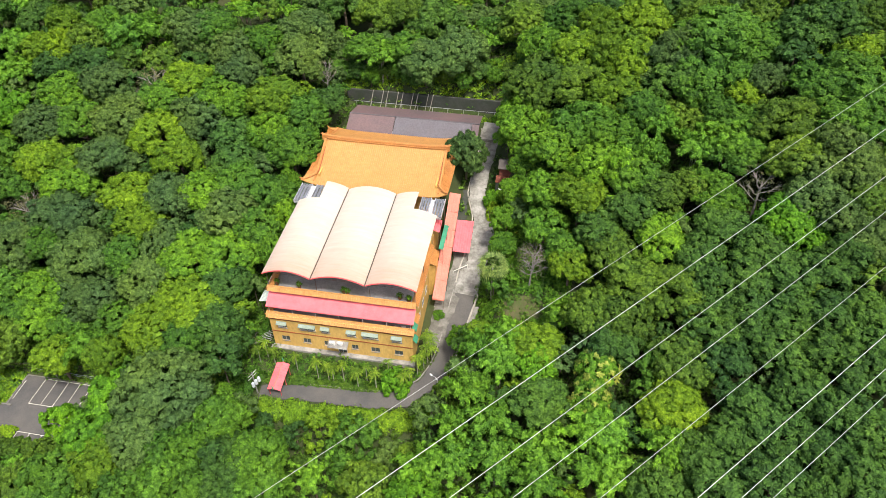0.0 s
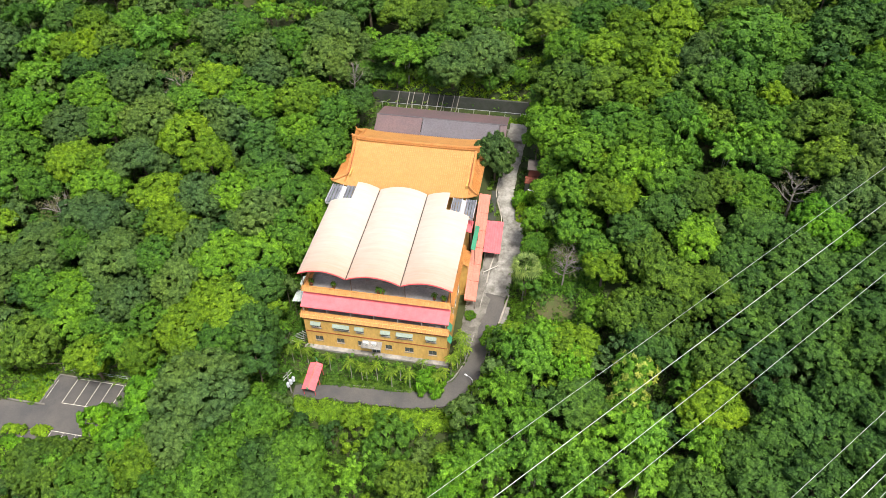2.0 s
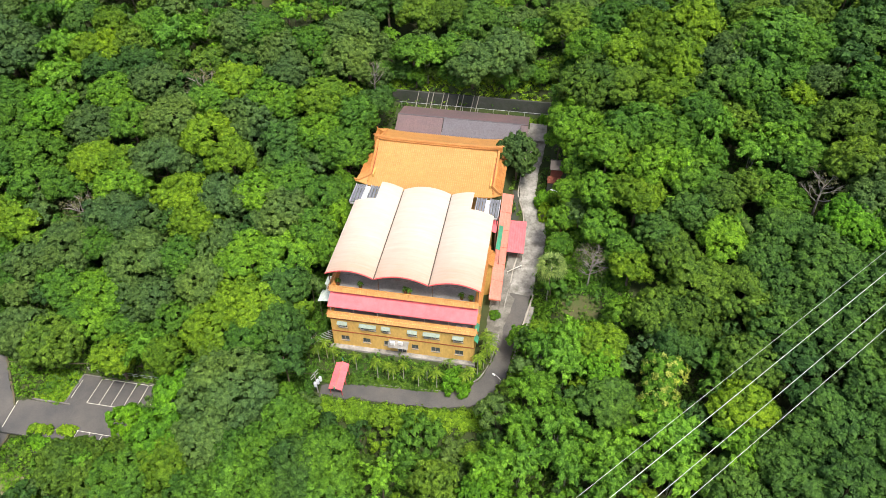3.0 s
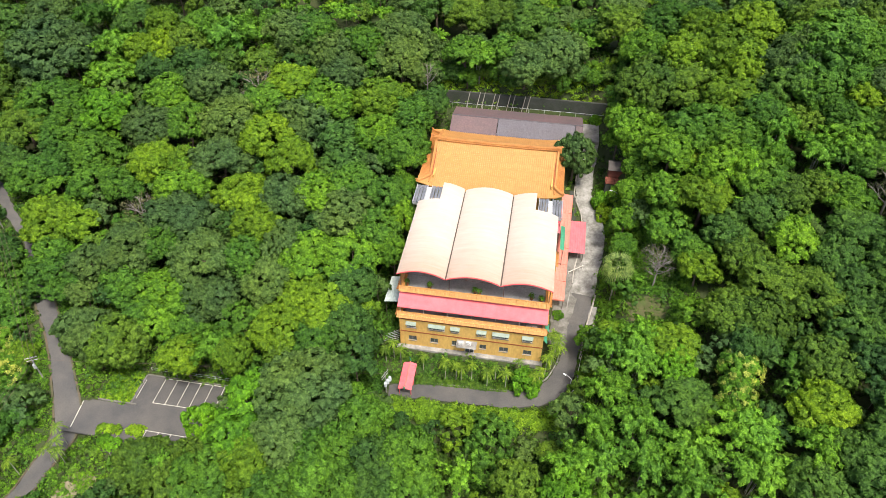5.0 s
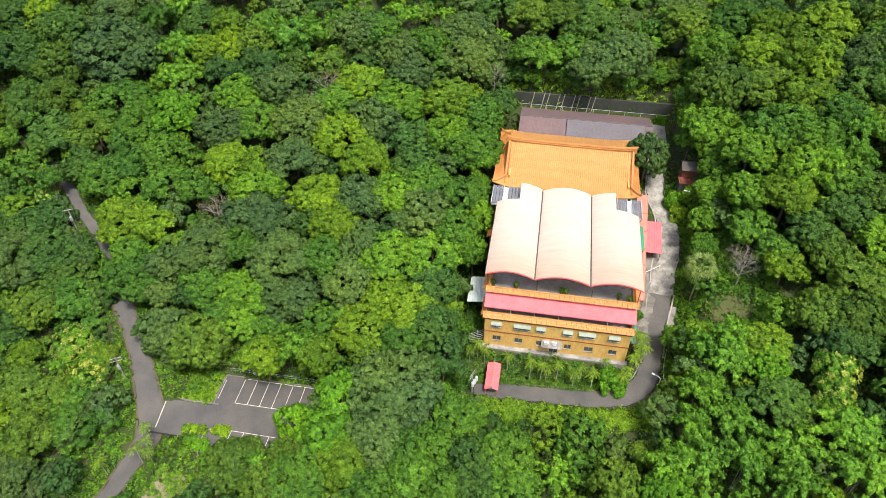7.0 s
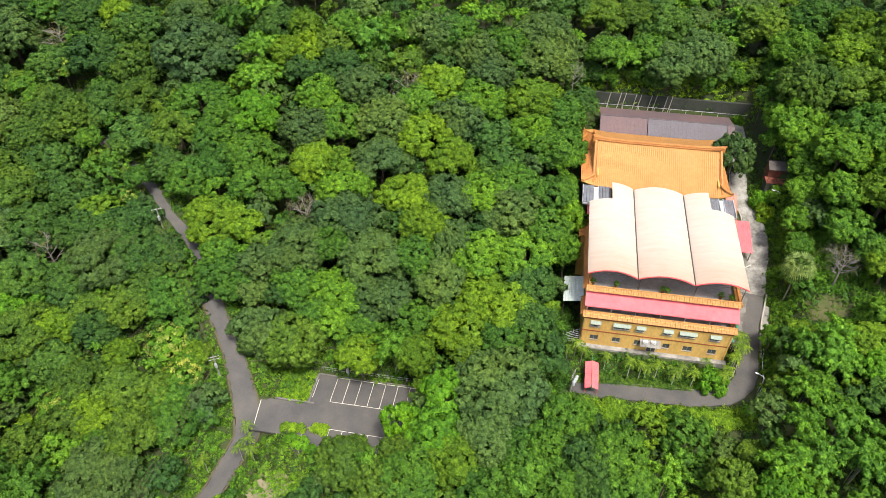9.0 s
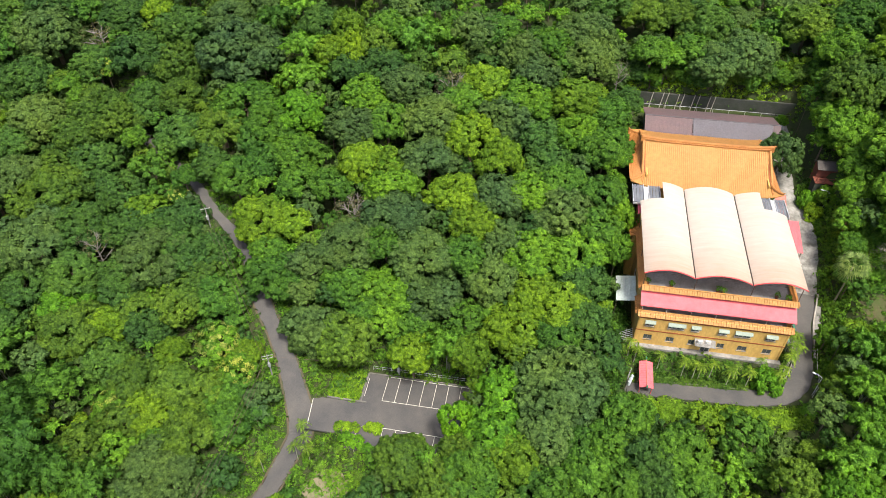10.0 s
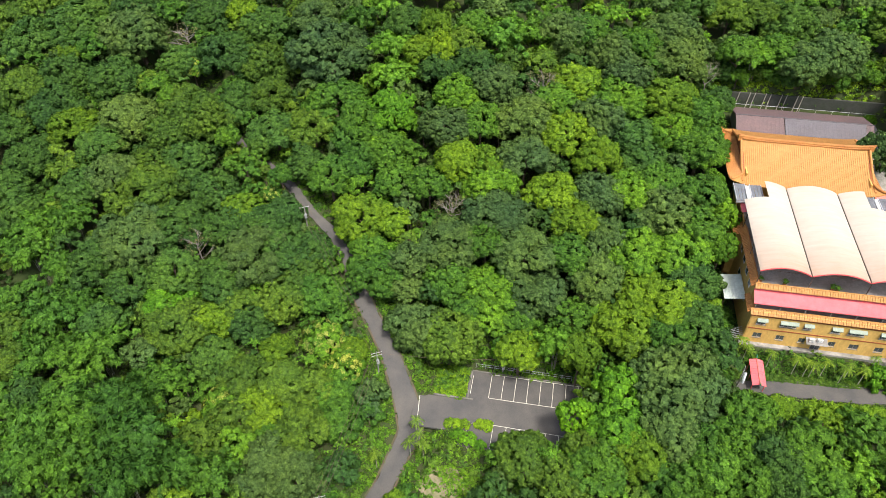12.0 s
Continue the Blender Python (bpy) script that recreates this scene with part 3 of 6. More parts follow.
def front_window(a, b, z0, z1, awning):
    rim = FRAME_WHITE if awning else FRAME_GREY
    w = part("window", Shape().box(a, b, FY + 0.13, FY + 0.16, z0, z1), GLASS_DARK, temple)
    n = max(2, round((b - a) / 0.8))
    fr = Shape().box(a, b, FY + 0.06, FY + 0.2, z0, z0 + 0.07).box(a, b, FY + 0.06, FY + 0.2, z1 - 0.07, z1)
    for k in range(n + 1):
        x = a + (b - a - 0.06) * k / n
        fr.box(x, x + 0.06, FY + 0.06, FY + 0.2, z0 + 0.07, z1 - 0.07)
    part("frame", fr, rim, w)
    part("sill", Shape().box(a - 0.1, b + 0.1, FY - 0.1, FY - 0.004, z0 - 0.09, z0), CONCRETE, w)
    if awning:
        s = Shape().slab((a - 0.1, FY - 0.02, z1 + 0.32), (b + 0.1, FY - 0.02, z1 + 0.32), (b + 0.1, FY - 0.6, z1 - 0.1), (a - 0.1, FY - 0.6, z1 - 0.1), 0.04)
        s.box(a - 0.1, b + 0.1, FY - 0.61, FY - 0.57, z1 - 0.22, z1 - 0.11)
        part("awning", s, AWNING_PALE, w, "pale green sheet awning")
        bars = Shape()
        for k in range(int((b - a) / 0.25)):
            bars.tube([(a + 0.1 + 0.25 * k, FY - 0.06, z0 + 0.05), (a + 0.1 + 0.25 * k, FY - 0.06, z1 - 0.1)], 0.014, 4)
        part("grille", bars, STEEL, w)


for i, (a, b) in enumerate(UPPER):
    front_window(a, b, 4.35, 5.75, True)
for a, b in LOWER:
    front_window(a, b, 0.65, 1.95, False)
door = part("door", Shape().box(13.6, 15.4, FY + 0.13, FY + 0.18, -0.9, 1.45), GLASS_DARK, temple, "dark entrance door below a sheet porch")
part("door_frame", Shape().box(13.6, 13.7, FY + 0.05, FY + 0.12, -0.9, 1.45).box(15.3, 15.4, FY + 0.05, FY + 0.12, -0.9, 1.45).box(14.46, 14.54, FY + 0.05, FY + 0.12, -0.9, 1.45), STEEL, door)
porch = Shape().slab((12.0, FY - 0.03, 2.6), (15.9, FY - 0.03, 2.6), (15.9, FY - 1.5, 2.0), (12.0, FY - 1.5, 2.0), 0.06)
part("porch_roof", porch, CONCRETE, temple, "grey sheet porch roof")
for x in (1.0, 28.0):
    part("drainpipe", Shape().tube([(x, FY - 0.1, -1.0), (x, FY - 0.1, 6.4)], 0.05, 6), OCHRE, temple)


for z in (4.2, 7.6):
    part("side_awning", Shape().slab((X1 + 0.01, -2.1, z + 0.9), (X1 + 0.01, -0.4, z + 0.9), (X1 + 0.75, -0.4, z), (X1 + 0.75, -2.1, z), 0.05), GREEN_SHEET, temple, "green sheet awning on the flank")


def air_conditioner(x, y, z, label):
    ac = thing("air_conditioner", (x, y, z), label, "air conditioner")
    part("casing", Shape().box(x - 0.45, x + 0.45, y - 0.2, y + 0.2, z, z + 0.7), PLASTIC_WHITE, ac)
    ring = [(x - 0.1 + 0.27 * math.cos(k * math.pi / 8), y - 0.215, z + 0.35 + 0.27 * math.sin(k * math.pi / 8)) for k in range(17)]
    part("fan_grille", Shape().tube(ring, 0.02, 4), DARK_STEEL, ac)


air_conditioner(12.9, -3.4, 2.33, "white outdoor air-conditioning unit on the porch roof")
air_conditioner(14.4, -3.3, 2.37, "white outdoor air-conditioning unit on the porch roof")
air_conditioner(25.2, -1.3, 6.8, "white outdoor air-conditioning unit on the balcony")
air_conditioner(26.4, -1.2, 6.8, "white outdoor air-conditioning unit on the balcony")


def corrugated(a, b, c, d, step=0.3, t=0.04, rib=0.035):
    """A ribbed roof sheet in one piece; ribs run from edge a-b to edge d-c."""
    a, b, c, d = map(Vector, (a, b, c, d))
    n = max(2, int((b - a).length / step))
    top = []
    for p, q in ((a, b), (d, c)):
        row = []
        for i in range(n):
            for f, h in ((0.0, 0), (0.72, 0), (0.79, 1), (0.93, 1)):
                row.append(p.lerp(q, (i + f) / n) + Vector((0, 0, rib * 1.6 * h)))
        row.append(Vector(q))
        top.append(row)
    low = [[v - Vector((0, 0, t)) for v in r] for r in top]
    s = Shape()
    s.grid([low[0], top[0], top[1], low[1], low[0]])
    k = len(top[0]) - 1
    s.add([top[0][0], top[1][0], low[1][0], low[0][0]], [(0, 1, 2, 3)]).add([top[0][k], top[1][k], low[1][k], low[0][k]], [(0, 1, 2, 3)])
    return s


awning = thing("balcony_awning", (14.5, 0.4, 10.5), "long faded pink sheet-metal awning over the balcony", "awning")
for k in range(4):
    xa, xb = X0 - 0.3 + 7.02 * k, X0 - 0.3 + 7.02 * (k + 1)
    part("sheet", corrugated((xa, 0.42, 10.95), (xb, 0.42, 10.95), (xb, -2.2, 9.62 + 0.004 * (k % 2)), (xa, -2.2, 9.62 + 0.004 * (k % 2)), 1.17, 0.04, 0.006), PINK, awning)
part("fascia", Shape().box(X0 - 0.3, X1 + 0.3, -2.26, -2.215, 9.48, 9.66), PINK, awning)
for k in range(7):
    x = X0 + 0.2 + 4.5 * k
    part("post", Shape().tube([(x, -2.05, 6.3), (x, -2.05, 9.6)], 0.05, 6), STEEL, awning)

# ---- vaulted canopies over the terrace ----
VX = (0.0, 9.25, 19.4, 29.0)
VZ, RISE = 16.0, 1.25


def vault(i, stretches, label):
    x0, x1 = VX[i], VX[i + 1]
    th = thing("vault_canopy", ((x0 + x1) / 2, 12.0, 16.0), label, "canopy", "vaulted canopies over the terrace")

    def z(u, y):
        return VZ + RISE * math.sin(math.pi * u) ** 0.85 + 0.035 * math.cos(y * 2 * math.pi / 2.2) * math.sin(math.pi * u)

    for ya, yb, u0, u1 in stretches:
        rows, low = [], []
        ny = int((yb - ya) / 0.55)
        for j in range(ny + 1):
            y = ya + (yb - ya) * j / ny
            us = [u0 + (u1 - u0) * k / 22 for k in range(23)]
            rows.append([(x0 + 0.12 + (x1 - x0 - 0.24) * u, y, z(u, y)) for u in us])
            low.append([(p[0], p[1], p[2] - 0.06) for p in rows[-1]])
        s = Shape().grid(rows).grid(low)
        s.grid([rows[0], low[0]]).grid([rows[-1], low[-1]])
        s.grid([[r[0] for r in rows], [r[0] for r in low]]).grid([[r[-1] for r in rows], [r[-1] for r in low]])
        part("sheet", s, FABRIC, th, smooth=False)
        arc = [(x0 + 0.12 + (x1 - x0 - 0.24) * (u0 + (u1 - u0) * k / 22), ya - 0.05 if ya < 1 else yb + 0.05, z(u0 + (u1 - u0) * k / 22, ya) - 0.05) for k in range(23)]
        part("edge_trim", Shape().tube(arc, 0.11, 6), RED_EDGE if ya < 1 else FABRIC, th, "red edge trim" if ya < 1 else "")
    for y in (0.75, 9.0, 18.0):
        for x in (x0 + 0.6, x1 - 0.6)[:2 if i == 2 else 1]:
            part("post", Shape().tube([(x, y, 11.15), (x, y, 16.0)], 0.08, 6), DARK_STEEL, th)
    for y in (0.5, 7.0, 14.0, 21.0):
        part("tie_bar", Shape().tube([(x0 + 0.2, y, VZ - 0.15), (x1 - 0.2, y, VZ - 0.15)], 0.05, 4), DARK_STEEL, th)


vault(0, [(0.0, 21.5, 0.0, 1.0), (21.5, 26.9, 0.5, 1.0)], "white vaulted canopy sheet with a red front edge")
vault(1, [(0.0, 26.8, 0.0, 1.0)], "white vaulted canopy sheet with a red front edge")
vault(2, [(0.0, 21.2, 0.0, 1.0), (21.2, 26.5, 0.0, 0.5)], "white vaulted canopy sheet with a red front edge")
for x in VX[1:3]:
    g = Shape().box(x - 0.17, x + 0.17, 0.0, 26.5, 15.72, 15.78).box(x - 0.17, x - 0.14, 0.0, 26.5, 15.78, 16.0).box(x + 0.14, x + 0.17, 0.0, 26.5, 15.78, 16.0)
    solo("valley_gutter", g, DARK_STEEL, "dark steel gutter between two canopies", "gutter", group="canopy gutters", at=(x, 14, 15.8))


def skylight(x0, x1, y0, y1, z, cols, label):
    th = thing("skylight", ((x0 + x1) / 2, (y0 + y1) / 2, z - 0.6), label, "skylight", "skylights beside the canopies")
    edges = [x0 + (x1 - x0) * f for f in (0.0, 0.40, 0.58, 1.0)]
    for k in range(cols):
        a, b = edges[k] + 0.12, edges[k + 1] - 0.12
        mid = k == cols // 2
        if mid:
            part("pane", corrugated((a, y0 + 0.4, z), (b, y0 + 0.4, z), (b, y1 - 0.4, z + 0.3), (a, y1 - 0.4, z + 0.3), 0.5, 0.03, 0.02), PLASTIC_WHITE, th, "pale translucent sheet")
        else:
            for q in range(3):
                c, d = a + (b - a) * q / 3 + 0.04, a + (b - a) * (q + 1) / 3 - 0.04
                part("pane", corrugated((c, y0, z), (d, y0, z + 0.08), (d, y1, z + 0.4), (c, y1, z + 0.32), 0.4, 0.03, 0.015), PANEL, th)
    for k in range(cols + 1):
        x = edges[k]
        part("rafter", Shape().box(x - 0.08, x + 0.08, y0 - 0.2, y1 + 0.2, z - 0.12, z + 0.36), STEEL, th)
    for y in (y0, y1):
        part("beam", Shape().box(x0, x1, y - 0.1, y + 0.1, z - 0.5, z - 0.13), STEEL, th)
    for x in (x0 + 0.2, x1 - 0.2):
        for y in (y0 + 0.2, y1 - 0.2):
            part("leg", Shape().tube([(x, y, 5.0 if x < 0.8 or x > 28.3 else 10.9), (x, y, z - 0.4)], 0.08, 5), DARK_STEEL, th)


skylight(-1.2, 4.4, 22.0, 27.6, 15.2, 3, "grey ribbed skylight sheets in a galvanised frame")
skylight(24.8, 29.6, 21.6, 27.0, 15.3, 3, "grey ribbed skylight sheets in a galvanised frame")


def lean_to(name, a, b, c, d, mat, label, legs, leg_z, category="canopy roof", step=0.5):
    p = [sum(q[k] for q in (a, b, c, d)) / 4 for k in range(3)]
    th = thing(name, p, label, category)
    part("sheet", corrugated(a, b, c, d, step, 0.05, 0.03), mat, th)
    for (x, y), (zt) in legs:
        part("post", Shape().tube([(x, y, leg_z(x, y)), (x, y, zt)], 0.06, 6), DARK_STEEL, th)
    return th


lean_to("side_canopy", (-0.1, 22.6, 14.2), (0.9, 22.6, 14.5), (0.9, 19.4, 14.5), (-0.1, 19.4, 14.2), PINK, "small pink sheet canopy on the flank", [((0.2, 20.0), 14.2)], lambda x, y: 11.0)
lean_to("side_canopy", (28.3, 23.4, 13.4), (29.6, 23.4, 13.0), (29.6, 19.7, 13.0), (28.3, 19.7, 13.4), PINK, "small pink sheet canopy on the flank", [((29.4, 20.0), 13.0)], lambda x, y: 6.0)
lean_to("green_canopy", (29.9, 24.4, 11.2), (30.8, 24.4, 10.9), (30.8, 17.0, 10.9), (29.9, 17.0, 11.2), GREEN_SHEET, "narrow green sheet canopy on the flank", [((30.6, 18.0), 10.9), ((30.6, 23.0), 10.9)], lambda x, y: 4.0)
lean_to("tin_shed_roof", (-3.3, 9.4, 5.4), (0.6, 9.4, 6.0), (0.6, 2.4, 6.0), (-3.3, 2.4, 5.4), TIN, "pale green tin lean-to roof against the flank", [((-3.1, 3.0), 5.4), ((-3.1, 9.0), 5.4)], gz)

# stepped roof over the outdoor stair on the flank
stair = thing("stair_roof", (30.8, 22.0, 4.0), "stepped faded-red sheet roof over the outdoor stair", "stair roof")
ys = [11.0, 14.8, 18.2, 21.6, 25.2, 29.0, 32.9]
for k in range(6):
    y0, y1 = ys[k], ys[k + 1]
    z0, z1 = 2.9 + (y0 - 11) * 0.455, 2.9 + (y1 - 11) * 0.455
    part("sheet", corrugated((29.6, y0, z0), (32.0, y0, z0 - 0.2), (32.0, y1 + 0.15, z1 - 0.2), (29.6, y1 + 0.15, z1), 0.5, 0.05, 0.03), PINK_OLD, stair)
    part("fascia", Shape().box(29.6, 32.0, y0 - 0.05, y0 - 0.005, z0 - 0.4, z0 - 0.1), PINK_OLD, stair)
    part("post", Shape().tube([(31.8, y0 + 0.3, gz(31.8, y0 + 0.3) - 0.2), (31.8, y0 + 0.3, z0 - 0.1)], 0.06, 6), DARK_STEEL, stair)
steps = Shape()
for k in range(58):
    y = 10.8 + k * 0.38
    steps.box(29.8, 31.6, y, y + 0.38, -1.6, -0.6 + k * 0.172)
part("steps", steps, CONCRETE, stair, "weathered concrete steps")

carport = thing("carport", (33.8, 25.4, 4.2), "pink sheet-metal carport beside the lane", "carport")
part("sheet", corrugated((32.05, 21.4, 6.7), (35.5, 21.9, 6.2), (35.4, 29.8, 8.3), (31.95, 28.4, 9.4), 0.5, 0.05, 0.03), PINK, carport)
for x, y, z in ((32.3, 21.8, 6.6), (35.2, 22.2, 6.2), (35.2, 29.2, 8.1), (32.2, 28.0, 9.2)):
    part("post", Shape().tube([(x, y, gz(x, y) - 0.3), (x, y, z)], 0.07, 6), DARK_STEEL, carport)
bar = thing("yard_barrier", (33.0, 19.1, 2.6), "white painted pole barrier by the lane", "barrier")
part("pole", Shape().tube([(32.6, 18.9, 3.3), (35.4, 20.3, 4.3)], 0.09, 6), FRAME_WHITE, bar)
part("post", Shape().tube([(32.6, 18.9, gz(32.6, 18.9) - 0.2), (32.6, 18.9, 3.4)], 0.08, 6), FRAME_WHITE, bar)
part("post", Shape().tube([(35.4, 20.3, gz(35.4, 20.3) - 0.2), (35.4, 20.3, 4.4)], 0.08, 6), FRAME_WHITE, bar)

# ---- the tiled hall behind ----
hall = thing("temple_hall", (14.3, 39.0, -0.9), "temple hall with a sweeping orange glazed-tile roof", "temple hall")
part("wall", Shape().box(1.6, 27.2, 30.0, 30.3, -2, 15.2).box(1.6, 27.2, 46.7, 47.0, -2, 15.2).box(1.6, 1.9, 30.3, 46.7, -2, 16.5).box(26.9, 27.2, 30.3, 46.7, -2, 16.5), OCHRE, hall)
RY, RZ, EZ, EB = 39.5, 19.15, 14.75, 15.9


def slope_z(v, EZ=EZ):
    """Sag of the roof from ridge (0) to eave (1)."""
    return RZ - (RZ - EZ) * (1.18 * v - 0.18 * v * v) + 0.0


def lift(x, ya, v):
    """Upturn at the eave corners."""
    e = max(0.0, abs(x - 14.35) / 15.9)
    return 1.25 * (e ** 6) * v ** 2


def roof_slope(y_eave):
    s, ez = Shape(), EB if y_eave > RY else EZ
    rows = []
    for j in range(13):
        v = j / 12
        y = RY + (y_eave - RY) * v
        rows.append([(0.9 + 26.9 * k / 28, y, slope_z(v, ez) + lift(0.9 + 26.9 * k / 28, y, v)) for k in range(29)])
    low = [[(a, b, c - 0.2) for a, b, c in r] for r in rows]
    s.grid(rows).grid(low).grid([rows[-1], low[-1]])
    return s


def roof_ribs(y_eave, under):
    ez, n = EB if y_eave > RY else EZ, 62
    for i in range(n + 1):
        x = 0.95 + 26.8 * i / n
        pts = []
        for j in range(9):
            v = j / 8
            pts.append((x, RY + (y_eave - RY) * v, slope_z(v, ez) + lift(x, 0, v) + 0.03))
        part("barrel_tile", Shape().tube(pts, 0.075, 5), TILE, under)


for name, ye in (("front", 28.2), ("back", 48.4)):
    r = part("roof_slope", roof_slope(ye), TILE, hall, "orange glazed tile roof slope")
    roof_ribs(ye, r)


def skirt(side):
    """The low roof on a gable side, with its tile rows."""
    xi, xo = (1.2, -1.7) if side < 0 else (27.5, 29.7)
    rows = []
    for j in range(7):
        v = j / 6
        y0, y1 = 30.6 + (28.2 - 30.6) * v, 46.6 + (48.5 - 46.6) * v
        x = xi + (xo - xi) * v
        row = []
        for k in range(25):
            y = y0 + (y1 - y0) * k / 24
            e = abs(2 * k / 24 - 1)
            row.append((x, y, 16.3 - 1.45 * v + 1.2 * v * v * e ** 5))
        rows.append(row)
    low = [[(a, b, c - 0.18) for a, b, c in r] for r in rows]
    s = Shape().grid(rows).grid(low).grid([rows[-1], low[-1]])
    r = part("roof_slope", s, TILE_SIDE, hall, "orange-brown tiled skirt roof")
    for k in range(0, 49):
        u = k / 48
        pts = []
        for j in range(5):
            v = j / 4
            y0, y1 = 30.6 + (28.2 - 30.6) * v, 46.6 + (48.5 - 46.6) * v
            e = abs(2 * u - 1)
            pts.append((xi + (xo - xi) * v, y0 + (y1 - y0) * u, 16.35 - 1.45 * v + 1.2 * v * v * e ** 5))
        part("barrel_tile", Shape().tube(pts, 0.1, 5), TILE_SIDE, r)
    # corners between skirt and main slopes
    for ye, yi in ((28.2, 30.6), (48.45, 46.6)):
        c = Shape()
        x_in = 0.9 if side < 0 else 27.8
        rows = []
        for j in range(7):
            v = j / 6
            a = Vector((x_in, yi + (ye - yi) * v, slope_z(0.8 + 0.2 * v, EB if ye > RY else EZ) + lift(x_in, 0, 0.8 + 0.2 * v) - 0.02))
            b = Vector((xi + (xo - xi) * v, yi + (ye - yi) * v, 16.3 - 1.45 * v + 1.2 * v * v))
            rows.append([tuple(a.lerp(b, k / 4)) for k in range(5)])
        low = [[(p, q, r2 - 0.18) for p, q, r2 in r] for r in rows]
        c.grid(rows).grid(low).grid([rows[-1], low[-1]])
        part("roof_corner", c, TILE, hall)
        hip = [(xi + (xo - xi) * v * 1.03, yi + (ye - yi) * v * 1.03, 16.5 - 1.45 * v + 1.25 * v * v + (0.35 if v > 0.95 else 0)) for v in [j / 8 for j in range(9)]]
        part("hip_ridge", Shape().tube(hip, [0.26] * 7 + [0.2, 0.1], 6), TILE_SIDE, hall)
    g = Shape()
    xg = 1.15 if side < 0 else 27.55
    g.add([(xg, 31.0, 16.0), (xg, 46.2, 16.0), (xg, RY, 19.0), (xg + 0.25 * -side, 31.0, 16.0), (xg + 0.25 * -side, 46.2, 16.0), (xg + 0.25 * -side, RY, 19.0)],
          [(0, 1, 2), (5, 4, 3), (0, 3, 4, 1), (1, 4, 5, 2), (2, 5, 3, 0)])
    part("gable", g, BROWN_TRIM, hall, "red-brown gable panel")
    xv = 0.9 if side < 0 else 27.8
    for ye in (29.4, 47.4):
        pts = []
        for j in range(9):
            v = j / 8 * (0.9)
            pts.append((xv, RY + (ye - RY) * j / 8, slope_z(v, EB if ye > RY else EZ) + 0.28))
        pts.append((xv, ye + (-0.45 if ye < RY else 0.45), pts[-1][2] + 0.2))
        part("vertical_ridge", Shape().tube(pts, [0.3] * 9 + [0.16], 6), TILE_SIDE, hall)


skirt(-1)
skirt(1)
ridge = Shape()
pts = [(0.5 + 27.7 * k / 20, RY, RZ + 0.15 + 0.5 * abs(k / 10 - 1) ** 5) for k in range(21)]
ridge.grid([[(x, y - 0.28, z - 0.2) for x, y, z in pts], [(x, y - 0.24, z + 0.45) for x, y, z in pts], [(x, y + 0.24, z + 0.45) for x, y, z in pts], [(x, y + 0.28, z - 0.2) for x, y, z in pts]])
ridge.tube([(x, y, z + 0.5) for x, y, z in pts], 0.24, 6).tube([(x, y - 0.27, z + 0.1) for x, y, z in pts], 0.09, 5)
main_ridge = part("main_ridge", ridge, TILE_SIDE, hall, "heavy tiled main ridge")
for x, d in ((0.6, -1), (28.1, 1)):
    part("ridge_end", Shape().box(x - 0.4, x + 0.4, RY - 0.4, RY + 0.4, RZ - 0.1, RZ + 1.15).tube([(x, RY, RZ + 1.0), (x + d * 0.4, RY, RZ + 1.35), (x + d * 0.75, RY, RZ + 1.3)], [0.3, 0.2, 0.06], 6), TILE_SIDE, main_ridge)

# ---- long grey shed roof behind the hall ----
shed = thing("rear_shed", (17.5, 55.5, 12.0), "long shed with a rusty and grey ribbed metal roof", "shed")
FE, RD, BE = (49.3, 15.0), (53.9, 17.1), (60.8, 15.2)
part("wall", Shape().box(2.8, 32.4, 50.4, 50.6, 11.5, 15.2).box(2.8, 32.4, 60.0, 60.2, 11.5, 15.1).box(2.8, 3.0, 51.2, 60.0, 11.5, 15.1).box(32.2, 32.4, 51.2, 60.0, 11.5, 15.1), CONCRETE_DARK, shed)
part("roof_sheet", corrugated((2.2, RD[0], RD[1]), (13.2, RD[0], RD[1]), (13.2, FE[0], FE[1]), (2.2, FE[0], FE[1]), 0.9, 0.05, 0.012), RUST_SHEET, shed, "rusty violet ribbed sheet")
part("roof_sheet", corrugated((13.35, RD[0], RD[1] + 0.06), (31.4, RD[0], RD[1] + 0.06), (31.4, FE[0] - 0.3, FE[1]), (13.35, FE[0] - 0.3, FE[1]), 0.9, 0.05, 0.012), GREY_SHEET, shed, "grey ribbed sheet")
part("roof_sheet", corrugated((2.2, RD[0] + 0.1, RD[1] + 0.02), (33.2, RD[0] + 0.1, RD[1] + 0.02), (33.2, BE[0], BE[1]), (2.2, BE[0], BE[1]), 0.9, 0.05, 0.012), RUST_SHEET, shed, "rusty violet ribbed sheet")
part("roof_sheet", corrugated((31.5, RD[0], RD[1]), (33.2, RD[0], RD[1]), (33.2, FE[0] + 0.4, FE[1]), (31.5, FE[0] + 0.4, FE[1]), 0.9, 0.05, 0.012), RUST_SHEET, shed)
part("ridge_cap", Shape().tube([(2.2, RD[0], RD[1] + 0.08), (33.2, RD[0], RD[1] + 0.1)], 0.12, 6), GREY_SHEET, shed)

